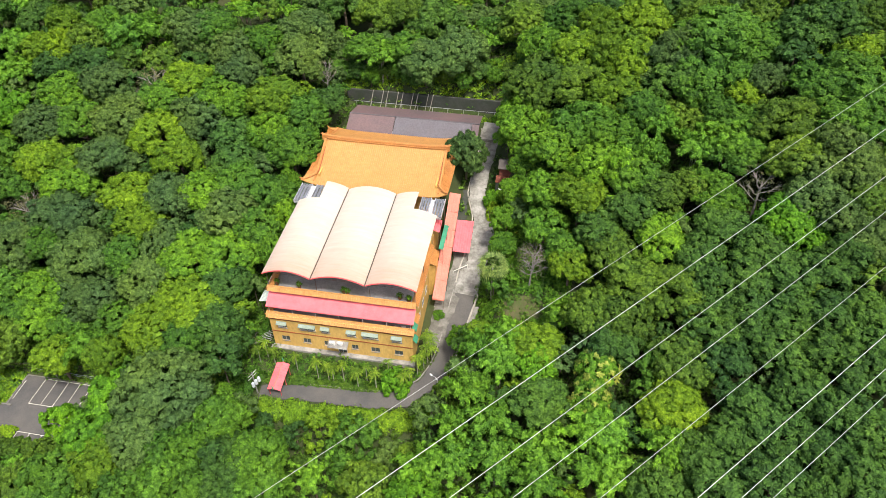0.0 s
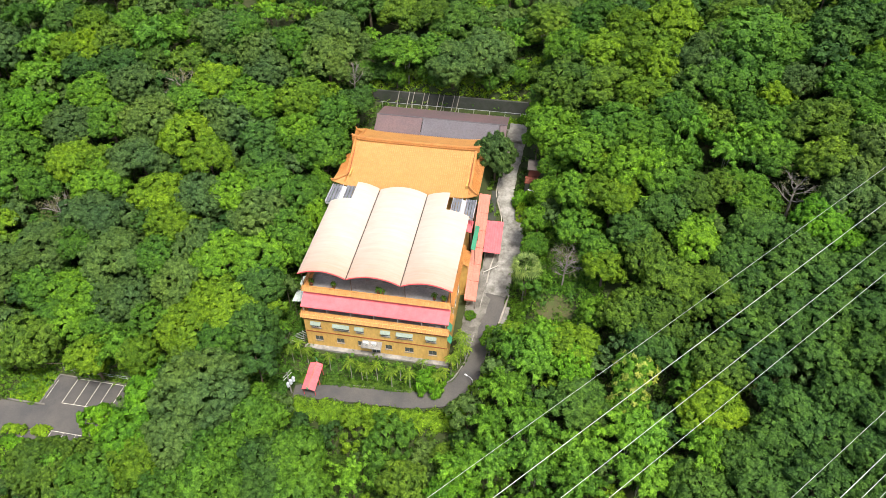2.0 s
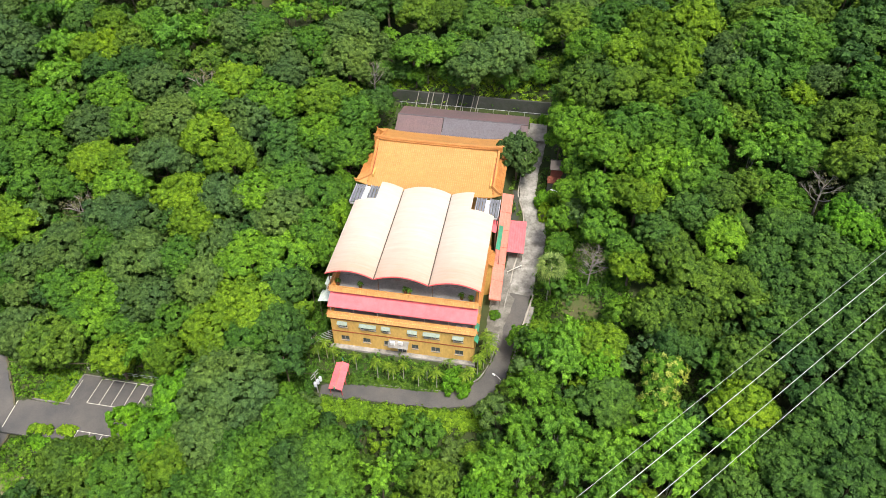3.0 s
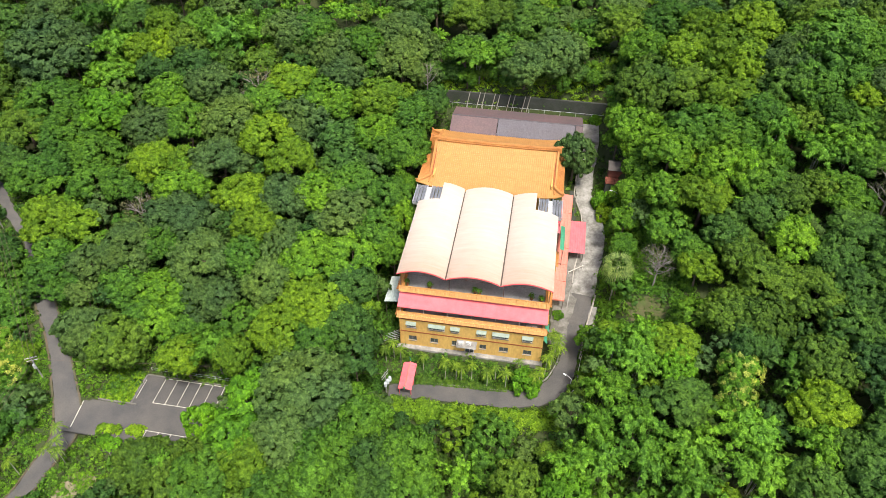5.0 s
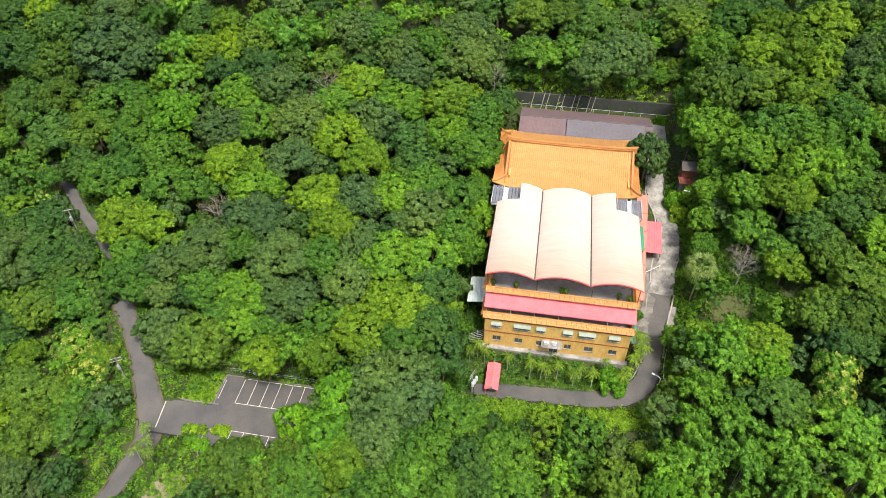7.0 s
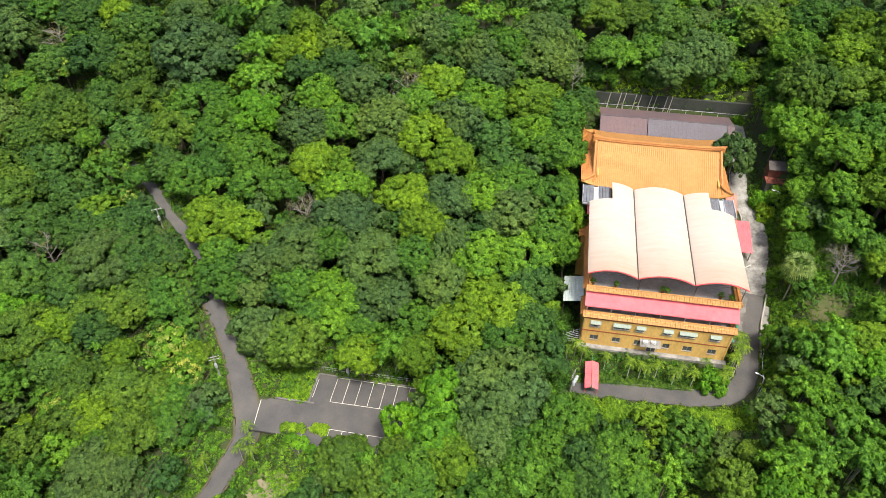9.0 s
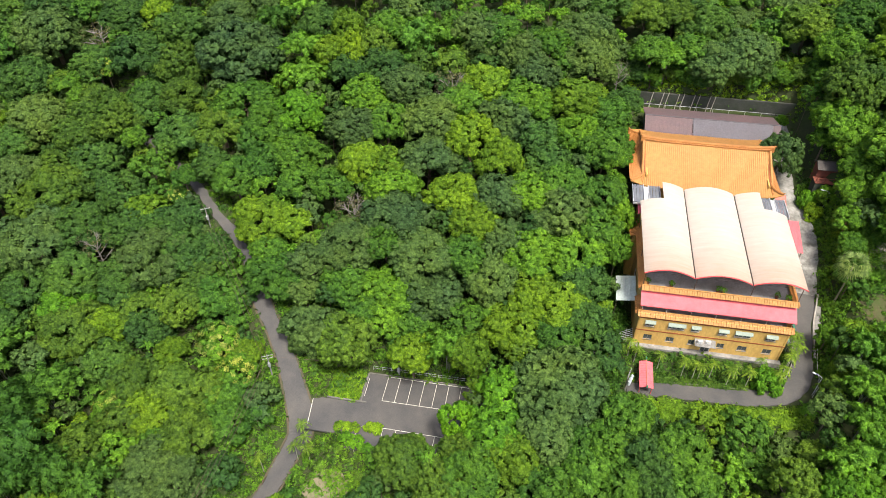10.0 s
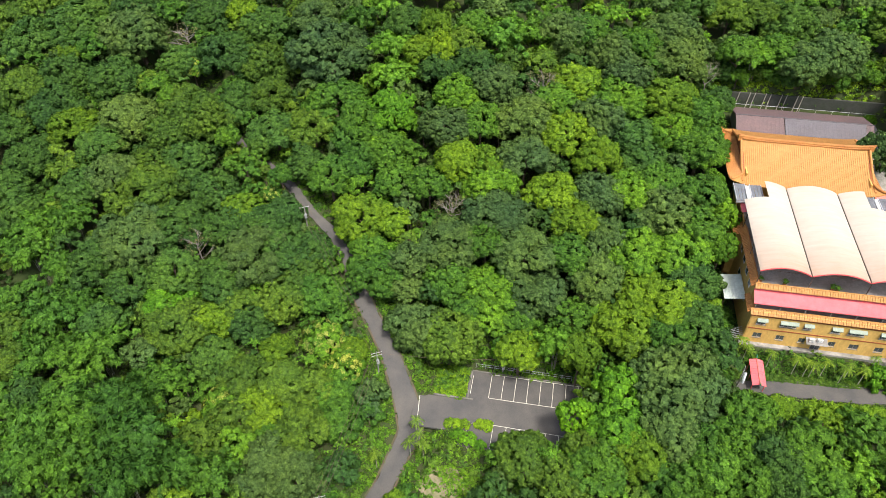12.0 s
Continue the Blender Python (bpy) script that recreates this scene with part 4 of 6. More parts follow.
# retaining wall with raking struts, and a rail along it
ret = Shape().box(-2.0, 46.0, 66.2, 66.8, 10.5, 16.2)
rw = solo("retaining_wall", ret, STONE_WALL, "dark mossy stone retaining wall behind the shed", "retaining wall", "structure")
for k in range(9):
    x = 4.5 + 1.9 * k + (0.7 if k % 2 else 0)
    part("strut", Shape().tube([(x - 0.5, 64.6, 11.9), (x + 0.4, 66.25, 16.6)], 0.09, 5), KERB, rw)
rail = thing("rear_rail", (18.0, 65.4, 12.0), "thin galvanised rail in front of the retaining wall", "rail")
part("bar", Shape().tube([(0.0, 65.3, 13.6), (44.0, 65.3, 13.6)], 0.04, 5), STEEL, rail)
for k in range(12):
    part("post", Shape().tube([(0.5 + 3.9 * k, 65.3, 11.8), (0.5 + 3.9 * k, 65.3, 13.6)], 0.05, 5), STEEL, rail)
solo("yard_slab", Shape().box(33.4, 37.6, 55.6, 63.0, 11.4, 12.12), CONCRETE, "bright concrete yard slab behind the shed", "yard", "structure")

# ---- garden hut by the lane ----
HX, HY = 41.4, 41.6
hz0 = 13.1
hut = thing("garden_hut", (HX, HY, hz0), "small red-brown hut with a dark slate roof", "hut")
part("wall", Shape().box(HX - 2, HX + 2, HY - 1.2, HY - 1.0, hz0 - 3, hz0 + 2.2).box(HX - 2, HX - 1.8, HY - 1, HY + 1.6, hz0 - 3, hz0 + 2.2).box(HX + 1.8, HX + 2, HY - 1, HY + 1.6, hz0 - 3, hz0 + 2.2), RED_BRICK, hut)
part("roof", Shape().slab((HX - 2.3, HY + 0.4, hz0 + 3.2), (HX + 2.3, HY + 0.4, hz0 + 3.2), (HX + 2.3, HY - 1.7, hz0 + 2.2), (HX - 2.3, HY - 1.7, hz0 + 2.2), 0.12), SLATE, hut)
part("roof", Shape().slab((HX - 2.3, HY + 0.42, hz0 + 3.2), (HX + 2.3, HY + 0.42, hz0 + 3.2), (HX + 2.3, HY + 2.3, hz0 + 2.2), (HX - 2.3, HY + 2.3, hz0 + 2.2), 0.12), SLATE, hut)
part("plinth", Shape().box(HX - 2.5, HX + 2.9, HY - 3.5, HY - 1.25, hz0 - 6.0, hz0 - 0.1), STONE_WALL, hut, "dark stone plinth")
part("forecourt", Shape().box(HX - 2.6, HX + 3.0, HY - 3.6, HY - 1.25, hz0 - 0.1, hz0 + 0.1), RED_BRICK, hut, "red-brown paved forecourt")
for dx in (-2.5, -0.7, 1.1, 2.9):
    part("rail_post", Shape().tube([(HX + dx, HY - 3.5, hz0 + 0.3), (HX + dx, HY - 3.5, hz0 + 1.3)], 0.07, 6), RED_BRICK, hut)
part("rail", Shape().tube([(HX - 2.5, HY - 3.5, hz0 + 1.25), (HX + 2.9, HY - 3.5, hz0 + 1.25)], 0.06, 6), RED_BRICK, hut)

# ---- red shelter over the footpath ----
shz = gz(3.5, -9.0)
shelter = thing("path_shelter", (3.5, -9.2, shz), "small shelter with a pink sheet roof over the footpath", "shelter")
part("roof_sheet", corrugated((3.5, -12.0, -2.15), (3.5, -6.2, -1.45), (2.2, -6.2, -1.85), (2.2, -12.0, -2.55), 0.5, 0.05, 0.03), PINK, shelter)
part("roof_sheet", corrugated((3.51, -12.0, -2.15), (3.51, -6.2, -1.45), (4.8, -6.2, -1.85), (4.8, -12.0, -2.55), 0.5, 0.05, 0.03), PINK, shelter)
part("ridge_cap", Shape().tube([(3.5, -12.1, -2.08), (3.5, -6.1, -1.38)], 0.09, 6), PINK_OLD, shelter)
for x in (2.4, 4.6):
    for y in (-11.6, -9.0, -6.6):
        part("post", Shape().tube([(x, y, gz(x, y) - 0.3), (x, y, -2.1 + (y + 9) * 0.12)], 0.07, 6), RED_EDGE, shelter)
for y, z in ((-6.0, -1.4), (-12.2, -2.1)):
    part("finial", Shape().tube([(3.5, y, z), (3.5, y, z + 0.5), (3.3, y + 0.1, z + 0.9)], [0.16, 0.12, 0.03], 6), GREEN_SHEET, shelter, "green ridge finial")


# ---- trees ----
rng = np.random.default_rng(7)


def unit(v):
    return v / np.maximum(np.linalg.norm(v, axis=-1, keepdims=True), 1e-6)


def leaf_tris(p, n, size, aspect=0.75):
    """Corner array of one small leafy triangle at each point p, facing n."""
    k = len(p)
    r = unit(rng.normal(size=(k, 3)))
    a = unit(np.cross(n, r))
    b = np.cross(n, a)
    s = (size * rng.uniform(0.7, 1.3, k))[:, None]
    return np.stack([p + a * s * 0.62, p - a * s * 0.31 + b * s * aspect * 0.55, p - a * s * 0.31 - b * s * aspect * 0.55], 1)


def dome_points(n, low=-0.55):
    """Even directions over the upper part of a sphere."""
    i = np.arange(n) + 0.5
    z = 1 - (1 - low) * i / n
    w = np.pi * (1 + 5 ** 0.5) * i
    q = np.sqrt(np.maximum(1 - z * z, 0))
    d = np.stack([q * np.cos(w), q * np.sin(w), z], 1)
    return unit(d + rng.normal(size=d.shape) * 0.16)


def crown_broad(lobes, per_lobe, per, leaf, clump=0.15, flat=0.82, gap=0.06, reach=0.56, lobe_r=0.43, core=26, fill=8):
    """A crown of rounded lobes, each billowing in leafy clumps; radius 1. Gives leaf corners and soft facing."""
    tri, face = [], []
    dirs = dome_points(lobes, -0.12)
    cen = dirs * (reach * rng.uniform(0.86, 1.12, (lobes, 1)))
    rad = lobe_r * rng.uniform(0.78, 1.15, lobes)
    for i, d in enumerate(dirs):
        axis = unit(d + np.array([0, 0, 0.5]))
        v = unit(dome_points(per_lobe * 2, -1.0))
        v = v[v @ axis > 0.0]
        c = cen[i] + v * (rad[i] * rng.uniform(0.80, 1.04, (len(v), 1)))
        far = np.linalg.norm(c[:, None] - cen[None], axis=2) / rad[None]
        far[:, i] = 9
        keep = (far.min(1) > 0.72) & (rng.random(len(v)) > gap) & (c[:, 2] > -0.3)
        for q, w in zip(c[keep], v[keep]):
            rc = clump * rng.uniform(0.7, 1.3)
            u = unit(rng.normal(size=(per, 3)) + w * 0.8 + np.array([0, 0, 0.5]))
            p = q + u * rc * rng.uniform(0.86, 1.08, (per, 1))
            tri.append(leaf_tris(p, unit(u + rng.normal(size=u.shape) * 0.33), np.full(per, leaf)))
            face.append(unit(u + w * 0.15 + rng.normal(size=u.shape) * 0.14))
            u = unit(rng.normal(size=(fill, 3)) * 0.8 + w * 0.8 + np.array([0, 0, 0.4]))
            tri.append(leaf_tris(q + u * rc * 0.64, u, np.full(fill, rc * 1.35), 1.0))
            face.append(u)
        u = unit(rng.normal(size=(core, 3)) + axis * 0.5)
        tri.append(leaf_tris(cen[i] + u * rad[i] * 0.80, u, np.full(core, 0.26)))
        face.append(u)
    t, f = np.concatenate(tri), np.concatenate(face)
    t[..., 2] *= flat
    return t, f


def crown_bamboo(plumes, per):
    """Arching plumes leaning out from one stool, each a string of soft leafy tufts; radius 1."""
    tri, face = [], []
    for i in range(plumes):
        w = 2.4 * i + rng.uniform(-0.4, 0.4)
        reach = 0.98 * ((i + 0.5) / plumes) ** 0.55
        out = np.array([math.cos(w), math.sin(w), 0.0])
        top = rng.uniform(0.86, 1.1) - 0.32 * reach
        for f in np.linspace(0.42, 1.0, 5):
            c = out * reach * f ** 1.5 + np.array([0, 0, top * math.sin(f * math.pi * (0.5 + 0.16 * reach)) * 1.05 - 0.1])
            c += rng.normal(size=3) * 0.03
            size = 0.125 * rng.uniform(0.7, 1.25) * (0.75 + 0.5 * math.sin(math.pi * f))
            u = unit(rng.normal(size=(per, 3)) + np.array([0, 0, 0.5]) + out * 0.3)
            p = c + u * size * rng.uniform(0.5, 1.1, (per, 1)) * np.array([1.15, 1.15, 0.7])
            hang = unit(out * 0.8 + np.array([0, 0, -0.5]) + rng.normal(size=(per, 3)) * 0.55)
            n = unit(u + rng.normal(size=u.shape) * 0.35)
            side = unit(np.cross(hang, n))
            L = rng.uniform(0.055, 0.105, per)[:, None]
            tri.append(np.stack([p - side * L * 0.36, p + side * L * 0.36, p + hang * L], 1))
            face.append(unit(u + out * 0.2 + rng.normal(size=u.shape) * 0.15))
            u = unit(rng.normal(size=(5, 3)) * 0.7 + np.array([0, 0, 0.8]) + out * 0.4)
            tri.append(leaf_tris(c + u * size * 0.55, u, np.full(5, size * 1.4), 0.9))
            face.append(u)
    return np.concatenate(tri), np.concatenate(face)


def tris_mesh(name, t, mat, face=None):
    """One mesh of separate leaf triangles, shaded by the soft facing of their clumps."""
    me = bpy.data.meshes.new(name)
    n = len(t)
    me.vertices.add(n * 3)
    me.vertices.foreach_set("co", np.ascontiguousarray(t, dtype=np.float32).ravel())
    me.loops.add(n * 3)
    me.loops.foreach_set("vertex_index", np.arange(n * 3, dtype=np.int32))
    me.polygons.add(n)
    me.polygons.foreach_set("loop_start", np.arange(0, n * 3, 3, dtype=np.int32))
    me.update(calc_edges=True)
    if face is not None:
        a = np.cross(t[:, 1] - t[:, 0], t[:, 2] - t[:, 0])
        back = np.einsum("ij,ij->i", a, face) < 0
        if back.any():
            t = t.copy()
            t[back] = t[back][:, ::-1]
            me.vertices.foreach_set("co", np.ascontiguousarray(t, dtype=np.float32).ravel())
            me.update()
        at = me.attributes.new("custom_normal", "FLOAT_VECTOR", "POINT")
        at.data.foreach_set("vector", np.ascontiguousarray(np.repeat(face, 3, axis=0), dtype=np.float32).ravel())
    if mat:
        me.materials.append(mat)
    return me


def trunk_shape(limbs, lean, bare=False):
    """A tapered trunk with limbs; height 1 and crown radius about 0.42."""
    s = Shape()
    s.tube([(0, 0, -0.06), (0.01, 0, 0.25), (lean, 0.01, 0.55), (lean * 1.4, 0.0, 0.86)], [0.030, 0.023, 0.016, 0.006] if bare else [0.045, 0.034, 0.024, 0.008], 7)
    for k in range(limbs):
        w, z0 = 2.4 * k + 0.4, 0.38 + 0.4 * k / limbs
        d = Vector((math.cos(w), math.sin(w), 0))
        r = 0.32 - 0.16 * k / limbs
        b = Vector((lean * z0 * 1.5, 0, z0))
        e = b + d * r + Vector((0, 0, 0.18 + 0.05 * math.sin(k * 3)))
        s.tube([b, b + d * r * 0.5 + Vector((0, 0, 0.07)), e], [0.011, 0.008, 0.003] if bare else [0.017, 0.011, 0.004], 5)
        if bare:
            for q in range(4):
                w2 = w + (q - 1.5) * 0.55
                st = b.lerp(e, 0.5 + 0.12 * q)
                t2 = st + Vector((math.cos(w2), math.sin(w2), 0.75 + 0.15 * math.sin(q * 5 + k))) * r * 0.5
                s.tube([st, st.lerp(t2, 0.5) + Vector((0.01, 0.012, 0)), t2], [0.008, 0.005, 0.002], 4)
                for h in range(2):
                    w3 = w2 + (h - 0.5) * 1.3
                    s.tube([st.lerp(t2, 0.55), t2 + Vector((math.cos(w3), math.sin(w3), 0.4)) * r * 0.22], [0.004, 0.0015], 3)
    return s


TRUNKS = [trunk_shape(5, l).mesh("trunk", BARK) for l in (0.02, -0.03, 0.04)]
BARE_TRUNK = trunk_shape(9, 0.03, True).mesh("trunk", BARE_BARK)
BROAD_S = [crown_broad(9, 16, 19, 0.088, 0.16) for _ in range(6)]
BROAD_L = [crown_broad(14, 18, 19, 0.068, 0.125, reach=0.62, lobe_r=0.36) for _ in range(4)]
FINE_S = [crown_broad(12, 18, 14, 0.080, 0.115, 0.9, 0.02, 0.58, 0.42) for _ in range(4)]
FINE_L = [crown_broad(18, 21, 15, 0.060, 0.096, 0.88, 0.02, 0.64, 0.34) for _ in range(4)]
OPEN_S = [crown_broad(8, 15, 18, 0.094, 0.16, 0.78, 0.2) for _ in range(4)]
BAMBOOS = [crown_bamboo(30, 30) for _ in range(4)]
SPARSE = [crown_broad(9, 10, 13, 0.065, 0.16, 0.9, 0.4, core=0, fill=0) for _ in range(2)]


def blossom():
    """Tight pale clusters over the top of a crown."""
    u = np.concatenate([unit(d + rng.normal(size=(30, 3)) * 0.07) for d in dome_points(30, 0.0)])
    p = u * np.array([0.97, 0.97, 0.83]) * rng.uniform(0.94, 1.06, (len(u), 1))
    return leaf_tris(p, unit(u + rng.normal(size=u.shape) * 0.4), np.full(len(u), 0.085)), u


BLOOM = [blossom() for _ in range(2)]
CULM = Shape().tube([(0.06, 0, -0.05), (0.1, 0, 0.5), (0.25, 0.02, 0.9)], [0.012, 0.01, 0.004], 4).mesh("culm", PALM_BARK)
CACHE = {}


def crown_mesh(kind, k, leaf):
    key = (kind, k, leaf)
    if key not in CACHE:
        pool = {"broad_s": BROAD_S, "broad_l": BROAD_L, "fine_s": FINE_S, "fine_l": FINE_L, "open_s": OPEN_S, "bamboo": BAMBOOS, "sparse": SPARSE, "bloom": BLOOM}[kind]
        t, f = pool[k % len(pool)]
        CACHE[key] = tris_mesh("crown", t, LEAF[leaf], f)
    return CACHE[key]


STANDS = []          # x, y, r, top of every tree


def tree(x, y, r, h, leaf, label, style="broad", group=""):
    """One tree with its base on the ground: a trunk and a crown of radius r whose top is h above the ground."""
    i = len(STANDS)
    r *= 1.1
    z = gz(x, y)
    h = max(h + (raw_hill(x, y) - z), r * 1.2 + 0.8)
    h = min(h, 24.0)
    STANDS.append((x, y, r, z + h))
    th = thing("bamboo_clump" if style == "bamboo" else "tree", (x, y, z), label, "bamboo" if style == "bamboo" else "tree", group)
    turn = random.uniform(0, 6.28)
    if style == "bamboo":
        for k in range(6):
            t = new("culm", CULM)
            t.parent, t.scale, t.rotation_euler = th, (r, r, h), (0, 0, turn + 1.05 * k + 0.3 * math.sin(3 * k))
        c = new("foliage", crown_mesh("bamboo", i, leaf))
        tall = max(r, 0.55 * h)
        c.location = (0, 0, h - 0.95 * tall)
        c.scale = (r * 1.12, r * 1.12, tall)
    elif style == "bare":
        t = new("trunk", BARE_TRUNK)
        t.scale = (r * 2.1, r * 2.1, h)
        c = new("crown", crown_mesh("sparse", i, leaf))
        c.location, c.scale = (0, 0, h - 0.85 * r), (r, r, r)
    else:
        t = new("trunk", TRUNKS[i % 3])
        t.scale = (r * 1.6, r * 1.6, h - 0.15 * r)
        kind = {"broad": "broad_l" if r > 5.6 else "broad_s", "fine": "fine_l" if r > 5.6 else "fine_s", "open": "open_s"}[style]
        c = new("crown", crown_mesh(kind, i, leaf))
        tall = max(r * random.uniform(0.92, 1.08), 0.40 * h)
        c.location = (0, 0, h - 0.85 * tall)
        c.scale = (r * random.uniform(0.96, 1.10), r * random.uniform(0.96, 1.10), tall)
    for o in ((c,) if style == "bamboo" else (t, c)):
        o.parent = th
        o.rotation_euler = (0, 0, turn)
    return th, c


def stand(rows, leaf, label, style="broad"):
    for x, y, r, h in rows:
        # bamboo on the left takes the darker copy that carries shade
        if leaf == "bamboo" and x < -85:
            tree(x, y, r, h, "bamboo_shaded", "feathery bamboo clump with shade put into its darker green", style)
        # stands on these slopes take the dark leaf; its colour stands in for shade
        elif leaf == "mixed" and (x > 60 and y < 22 or x < -95) or leaf in ("light", "olive") and x > 76 and y < 12:
            tree(x, y, r, h, "dark", "broadleaf tree with darker leaves standing in for shade on the slope", style)
        else:
            tree(x, y, r, h, leaf, label, style)


# positions: x, y, crown radius, height above the hillside
DARK_BROADLEAF_A = [
    (-184.8, 56.0, 7.7, 12.5), (-136.3, 66.1, 6.1, 9.9), (-119.8, 64.7, 6.7, 9.8), (-170.1, 46.5, 6.7, 12.6), (-119.1, 42.7, 5.7, 9.7), (-169.7, 23.3, 6.4, 12.4),
    (-151.5, 26.5, 6.3, 11.9), (-172.9, 16.9, 5.6, 11.9), (-81.4, 67.3, 5.8, 12.8), (-69.7, 52.4, 4.8, 13.6), (-61.6, 54.8, 4.8, 14.0), (-7.2, 87.4, 5.9, 12.7),
    (17.2, 85.6, 6.5, 11.7), (-22.1, 42.4, 5.9, 10.4), (-3.1, 53.9, 4.0, 9.2), (-19.2, 35.7, 5.8, 9.4), (-9.4, 3.6, 4.7, 14.0), (-9.0, -3.7, 4.5, 14.1),
    (-136.8, -5.3, 5.5, 15.2), (-149.4, 13.8, 5.3, 13.9), (-103.4, 8.6, 5.0, 11.4), (-118.6, -4.7, 5.5, 12.8), (-96.8, 4.2, 5.7, 11.4), (-90.7, 5.5, 4.5, 9.7),
]
DARK_BROADLEAF_B = [
    (2.0, -29.3, 4.7, 16.3), (3.3, -33.8, 4.1, 15.7), (73.4, 48.6, 5.0, 14.6), (98.5, 58.0, 6.1, 13.1), (103.6, 56.6, 5.4, 12.8),
    (96.1, -0.8, 3.9, 8.3), (100.0, -1.8, 3.4, 8.4), (52.8, -14.0, 4.6, 10.6), (80.7, -7.4, 3.5, 10.0), (81.0, -19.5, 4.1, 10.3), (92.0, -22.3, 3.9, 9.8),
    (91.1, -27.9, 3.0, 10.1), (75.5, -22.1, 3.3, 10.4),
]
OLIVE_VINE_A = [
    (-192.0, 61.4, 5.5, 11.7), (-116.9, 54.6, 6.6, 9.2), (-178.7, 42.0, 8.2, 12.7), (-132.1, 38.4, 7.1, 11.8), (-133.7, 29.8, 5.5, 12.4), (-124.5, 34.8, 5.8, 11.2),
    (-111.8, 43.8, 5.6, 10.0), (-136.5, 23.8, 4.8, 10.1), (-65.1, 58.9, 4.9, 14.8), (-53.4, 56.9, 4.2, 12.7), (-98.3, 35.8, 6.1, 11.1), (1.6, 85.7, 5.9, 11.9),
    (9.1, 87.6, 5.9, 11.4), (-56.4, -8.6, 6.0, 8.5), (-134.4, 15.3, 7.9, 13.0), (-130.6, 21.0, 5.5, 7.9), (-91.1, 1.7, 4.9, 8.9), (-94.4, -5.3, 6.0, 8.6),
    (-102.9, -6.8, 5.4, 8.8), (-114.7, -14.1, 7.2, 9.9), (-149.1, -20.8, 4.8, 12.1), (-98.2, -40.8, 4.6, 11.2), (-95.1, -31.9, 5.0, 7.3), (-96.7, -23.4, 5.2, 7.5),
]
OLIVE_VINE_B = [
    (-87.9, -23.6, 5.1, 7.4), (-145.2, -27.7, 4.7, 10.7), (-81.5, -23.9, 5.0, 7.3), (-81.2, -32.8, 5.9, 8.4), (12.1, -24.5, 2.4, 4.0), (-29.5, -32.2, 3.3, 14.8),
    (-31.8, -37.4, 4.8, 13.7), (-38.8, -33.7, 5.3, 12.4), (40.6, 81.2, 6.2, 12.8), (46.6, 53.9, 7.5, 15.1), (54.9, 51.7, 5.9, 14.7), (79.3, 65.8, 5.9, 16.5),
    (89.2, 64.8, 4.7, 13.5), (107.1, 57.3, 4.3, 12.5), (75.3, 42.8, 5.0, 9.9), (92.9, 35.9, 6.6, 11.3), (93.5, 26.9, 5.9, 11.6), (70.6, 23.4, 4.1, 11.7),
    (62.4, 14.2, 4.6, 10.2), (60.0, 2.2, 4.7, 10.6), (67.4, 7.5, 5.9, 10.7), (65.6, 0.8, 4.8, 10.6), (73.7, 4.7, 5.7, 10.6), (77.2, 11.2, 4.4, 10.2),
]
OLIVE_VINE_C = [
    (78.9, 5.0, 4.7, 10.0), (75.5, 24.6, 3.6, 10.5), (102.5, 15.4, 3.6, 9.5), (78.6, -2.1, 5.0, 10.4), (74.5, -7.2, 5.4, 10.4), (31.5, -20.9, 2.4, 4.0),
    (25.3, -25.1, 2.4, 4.0), (25.5, -29.7, 3.7, 13.9),
]
MIXED_BROADLEAF_A = [
    (-171.3, 60.6, 9.2, 13.5), (-155.7, 65.4, 6.9, 12.0), (-126.5, 54.8, 8.1, 11.1), (-168.5, 38.3, 7.6, 12.7), (-154.4, 45.2, 7.3, 12.5), (-138.6, 51.4, 5.8, 10.0),
    (-179.4, 30.1, 5.1, 11.3), (-107.6, 34.5, 6.6, 10.2), (-128.9, 26.5, 6.2, 9.4), (-63.5, 66.7, 5.0, 14.1), (-94.3, 42.5, 7.6, 12.1), (-86.6, 37.3, 7.4, 11.7),
    (-57.7, 38.5, 5.2, 13.9), (-41.3, 46.7, 5.3, 13.3), (-77.7, 29.4, 5.2, 12.3), (-84.2, 27.8, 5.2, 11.7), (-97.8, 26.1, 4.3, 9.5), (-34.9, 67.2, 5.6, 15.3),
    (2.9, 70.0, 4.9, 11.4), (12.6, 71.8, 4.9, 10.6), (-6.9, 49.6, 5.3, 10.6), (-7.3, 38.9, 5.7, 11.8), (-74.9, 22.8, 5.1, 11.7), (-66.9, 22.2, 4.4, 12.9),
]
